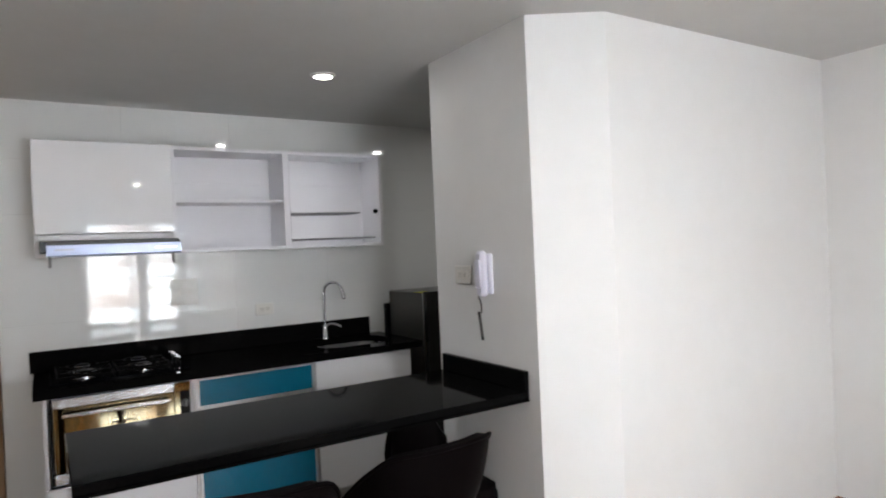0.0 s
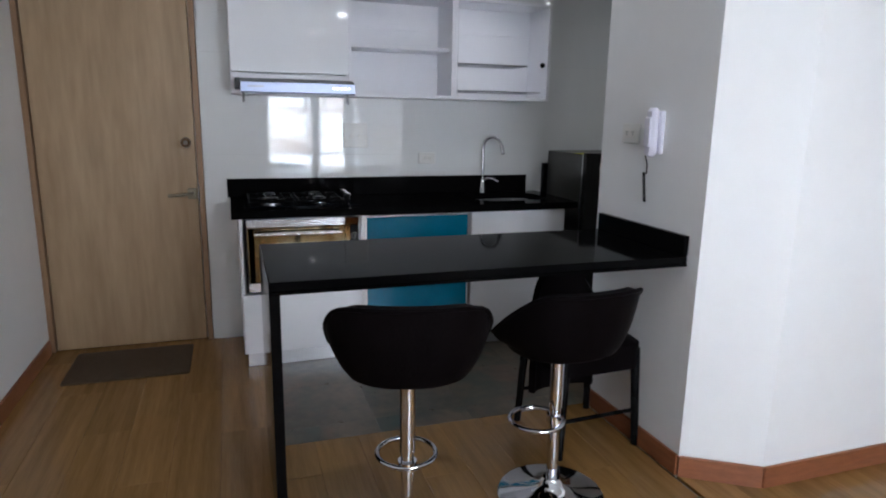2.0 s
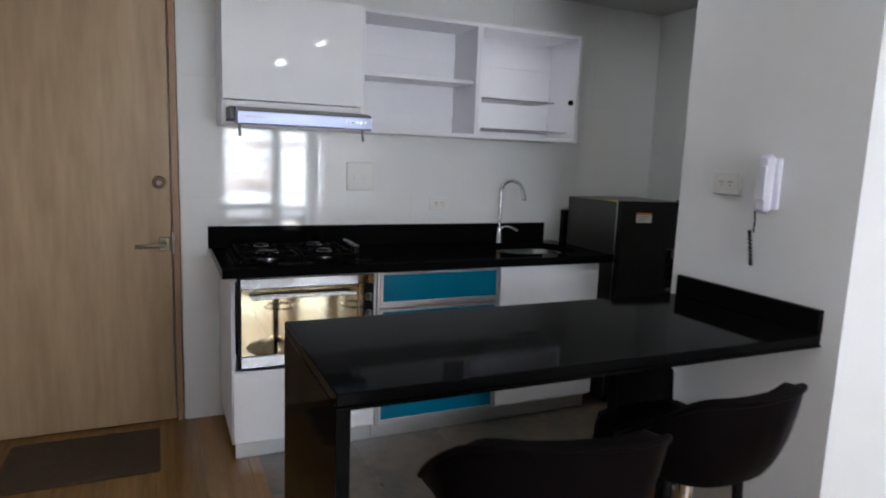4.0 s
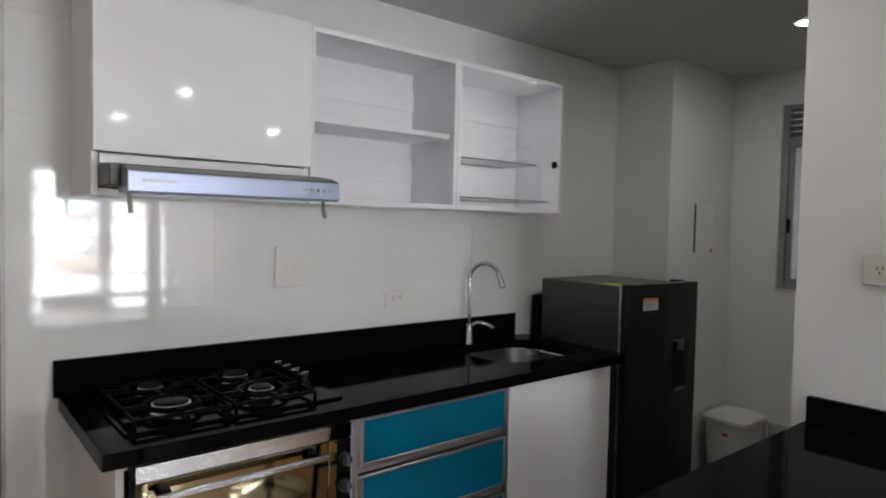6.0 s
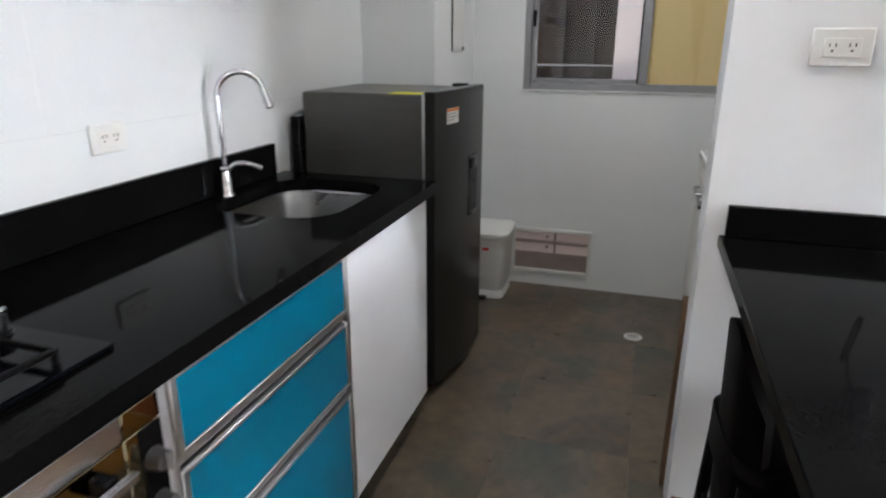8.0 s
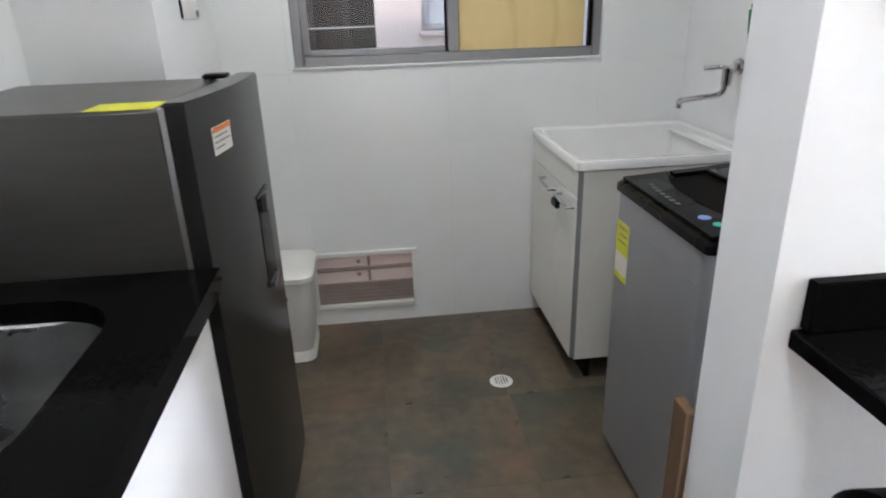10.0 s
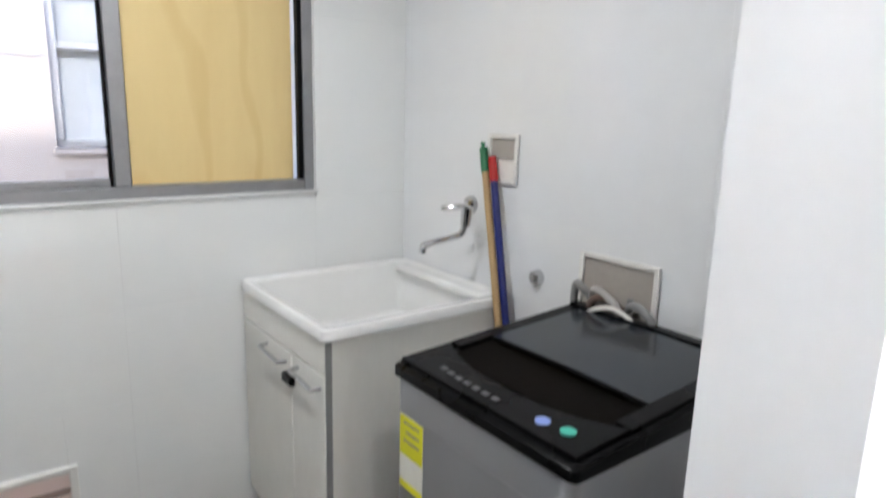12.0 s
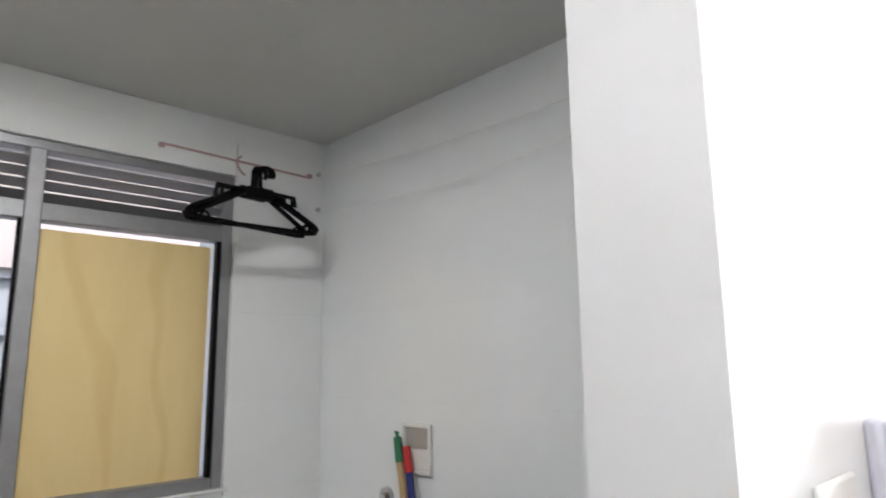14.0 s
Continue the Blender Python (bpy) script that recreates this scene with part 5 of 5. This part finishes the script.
def hanging_rod():
    r = thing("hanging_rod", (3.27, -1.77, 2.15), "thin pink clothes rod hung from ceiling cords", "clothes rod")
    part("rod", cyl((3.27, -1.502, 2.133), (3.27, -1.996, 2.122), 0.0038, seg=10), PINK, r)
    for y in (-1.502, -1.996):
        part("end_cap", cyl((3.27, y - 0.008, 2.128), (3.27, y + 0.008, 2.128), 0.008, seg=10), PINK, r)
    part("hook", tube(smooth_line([(3.27, -1.748, 2.146), (3.268, -1.735, 2.132), (3.262, -1.733, 2.110), (3.262, -1.748, 2.090), (3.264, -1.760, 2.086)], 4), 0.0036, 8), PINK, r)
    for y in (-1.54, -1.96):
        part("cord", cyl((3.27, y, 2.128), (3.27, y, H), 0.0006, seg=6), WHITEPL, r)


hanging_rod()


# Thin tube close to the wall, modelled where a line's shadow band runs.
def clothesline(z0, z1, sag, y):
    c = thing("clothesline", (2.6, y, z0), "thin white line along the wall, tracing the shadow of a sagging clothesline", "clothesline", "laundry lines")
    pts = [(1.808 + 1.65 * i / 16, y, z1 + (z0 - z1) * i / 16 - sag * math.sin(math.pi * i / 16)) for i in range(17)]
    part("line", tube(pts, 0.0016, 8), WHITEPL, c)
    for x, z in ((1.812, z1), (3.454, z0)):
        part("eye_hook", cyl((x - 0.006, y, z), (x + 0.006, y, z), 0.008, seg=12), STEEL, c)


clothesline(2.066, 2.115, 0.066, -2.15)
clothesline(2.205, 2.165, 0.035, -2.15)


def hanger(m):
    h = thing("clothes_hanger", (0, 0, 0), "black plastic clothes hanger on the hanging rod", "hanger", "hangers on the rod")
    part("hook", tube([(0, 0, -0.06), (0, 0, -0.02)] + arc((0, -0.022, 0.0), 0.022, 180, -35, (0, -1, 0), (0, 0, 1), 14), 0.0065, 8), BLACK, h)
    pts = [(0, 0.0, -0.058), (0, 0.06, -0.085), (0, 0.13, -0.13), (0, 0.185, -0.165), (0, 0.197, -0.178), (0, 0.190, -0.192), (0, 0.17, -0.195),
           (0, 0.0, -0.195), (0, -0.17, -0.195), (0, -0.190, -0.192), (0, -0.197, -0.178), (0, -0.185, -0.165), (0, -0.13, -0.13), (0, -0.06, -0.085)]
    part("frame", tube(pts, 0.009, 8, closed=True), BLACK, h)
    part("yoke", box(-0.008, 0.008, -0.045, 0.045, -0.100, -0.055, 0.006), BLACK, h)
    for s in (-1, 1):
        part("notch_arm", tube([(0, s * 0.03, -0.068), (0, s * 0.115, -0.072), (0, s * 0.118, -0.105)], 0.007, 8), BLACK, h)
        part("loop", tube(arc((0, s * 0.165, -0.178), 0.012, 0, 330, (0, 1, 0), (0, 0, 1), 10), 0.004, 6, closed=True), BLACK, h)
    for o in h.children_recursive:
        o.data.transform(Matrix.Diagonal((1, 1.10, 0.92, 1)))
    h.matrix_basis = m
    return h


hg = hanger(pose(3.272, -1.802, 2.104, 0, 0, -3))
copy_thing(hg, pose(3.280, -1.796, 2.104, 1, 0, 8))
copy_thing(hg, pose(3.263, -1.812, 2.103, -1, 0, 2))


# ---- tiles and planks, piece by piece ----
def cut(rects, hole):
    """Take a rectangle out of a list of rectangles (u0, u1, v0, v1)."""
    out = []
    h0, h1, k0, k1 = hole
    for u0, u1, v0, v1 in rects:
        if u1 <= h0 or u0 >= h1 or v1 <= k0 or v0 >= k1:
            out.append((u0, u1, v0, v1))
            continue
        if u0 < h0:
            out.append((u0, h0, v0, v1))
        if u1 > h1:
            out.append((h1, u1, v0, v1))
        a, b = max(u0, h0), min(u1, h1)
        if v0 < k0:
            out.append((a, b, v0, k0))
        if v1 > k1:
            out.append((a, b, k1, v1))
    return [r for r in out if r[1] - r[0] > 0.012 and r[3] - r[2] > 0.012]


MESHES = {}


def piece(name, w, h, th, cham, mat):
    """A flat piece with chamfered face edges, lying in x and z, its face towards -y."""
    key = (name, round(w, 4), round(h, 4), mat.name)
    if key in MESHES:
        return MESHES[key]
    c = cham
    v = [(-w / 2, 0, -h / 2), (w / 2, 0, -h / 2), (w / 2, 0, h / 2), (-w / 2, 0, h / 2)]
    v += [(x, -th + c, z) for x, _, z in v[:4]]
    v += [(math.copysign(abs(x) - c, x), -th, math.copysign(abs(z) - c, z)) for x, _, z in v[:4]]
    f = [(0, 1, 5, 4), (1, 2, 6, 5), (2, 3, 7, 6), (3, 0, 4, 7), (4, 5, 9, 8), (5, 6, 10, 9), (6, 7, 11, 10), (7, 4, 8, 11), (8, 9, 10, 11)]
    me = bpy.data.meshes.new(name)
    me.from_pydata(v, [], f)
    me.materials.append(mat)
    me.update()
    MESHES[key] = me
    return me


def tile_wall(parent, origin, turn, u0, u1, z0, z1, first_u, w, first_z, h, holes, gap=0.0003, mat=TILE):
    """Tiles over a wall; u runs along the wall from origin, turn is the wall's heading."""
    m0 = Matrix.Translation(origin) @ Matrix.Rotation(radians(turn), 4, "Z")
    u = first_u - w * math.ceil((first_u - u0) / w)
    while u < u1:
        z = first_z - h * math.ceil((first_z - z0) / h)
        while z < z1:
            rect = (max(u, u0), min(u + w, u1), max(z, z0), min(z + h, z1))
            if rect[1] - rect[0] > 0.012 and rect[3] - rect[2] > 0.012:
                rects = [rect]
                for hole in holes:
                    rects = cut(rects, hole)
                for a, b, c, d in rects:
                    ob = new("tile", piece("tile", b - a - gap, d - c - gap, 0.008, gap * 0.6, mat))
                    ob.parent = parent
                    ob.matrix_basis = m0 @ Matrix.Translation(((a + b) / 2, 0, (c + d) / 2))
            z += h
        u += w


tile_wall(wall_north, (0, 0.008, 0), 0, -0.125, 2.788, 0.0, H, 0.483, 0.60, 1.139, 0.293, [])
tile_wall(wall_pier, (2.788, -0.342, 0), 0, 0.0, 0.672, 0.0, H, 0.40, 0.60, 1.139, 0.293, [])
tile_wall(wall_pier, (2.788, 0.0, 0), -90, 0.0, 0.35, 0.0, H, 0.0, 0.60, 1.139, 0.293, [])
tile_wall(wall_part, (3.46, -2.188, 0), 180, 0.0, 1.654, 0.0, H, 0.61, 0.61, 1.08, 0.293, [], 0.0001, SATINTILE)
tile_wall(wall_east, (3.468, 0.0, 0), -90, 0.35, 2.18, 0.0, H, 0.60, 0.61, 1.08, 0.293,
          [(-WY1, -WY0, WZ0, WZ1), (-GY1, -GY0, GZ0, GZ1)])


def floor_piece(name, parent, x0, x1, y0, y1, top, mat, gap, cham):
    ob = new(name, piece(name, x1 - x0 - gap, y1 - y0 - gap, 0.012, cham, mat))
    ob.parent = parent
    ob.matrix_basis = Matrix.Translation(((x0 + x1) / 2, (y0 + y1) / 2, top - 0.012)) @ Matrix.Rotation(radians(-90), 4, "X")


# slate-look tiles in kitchen and laundry
TX0, TS = 0.17, 0.44
y = 0.0
while y > -2.188:
    x = TX0
    while x < 3.46:
        rects = [(x, min(x + TS, 3.462), max(y - TS, -2.186), y)]
        rects = cut(rects, (0.0, 1.66, -3.0, -1.455))
        rects = cut(rects, (1.66, 1.806, -3.0, -1.43))
        for a, b, c, d in rects:
            floor_piece("tile", floor_slab, a, b, c, d, 0.0, SLATE, 0.0006, 0.0002)
        x += TS
    y -= TS

# laminate planks
PW, PL = 0.19, 1.25
k = 0
x = -1.02
while x < 3.49:
    y = -5.2 - PL * ((k * 0.37) % 1.0)
    while y < 0.0:
        rects = [(x, min(x + PW, 3.49), max(y, -5.2), min(y + PL, 0.05))]
        rects = cut(rects, (TX0, 4.0, -1.455, 1.0))
        rects = cut(rects, (1.66, 1.90, -2.12, 1.0))
        rects = cut(rects, (1.90, 4.0, -2.25, 1.0))
        for a, b, c, d in rects:
            if b - a > 0.03:
                ob = new("plank", piece("plank", b - a - 0.0007, d - c - 0.0007, 0.012, 0.0005, LAMINATE))
                ob.parent = floor_slab
                ob.matrix_basis = Matrix.Translation(((a + b) / 2, (c + d) / 2, -0.012)) @ Matrix.Rotation(radians(-90), 4, "X")
        y += PL
    x += PW
    k += 1
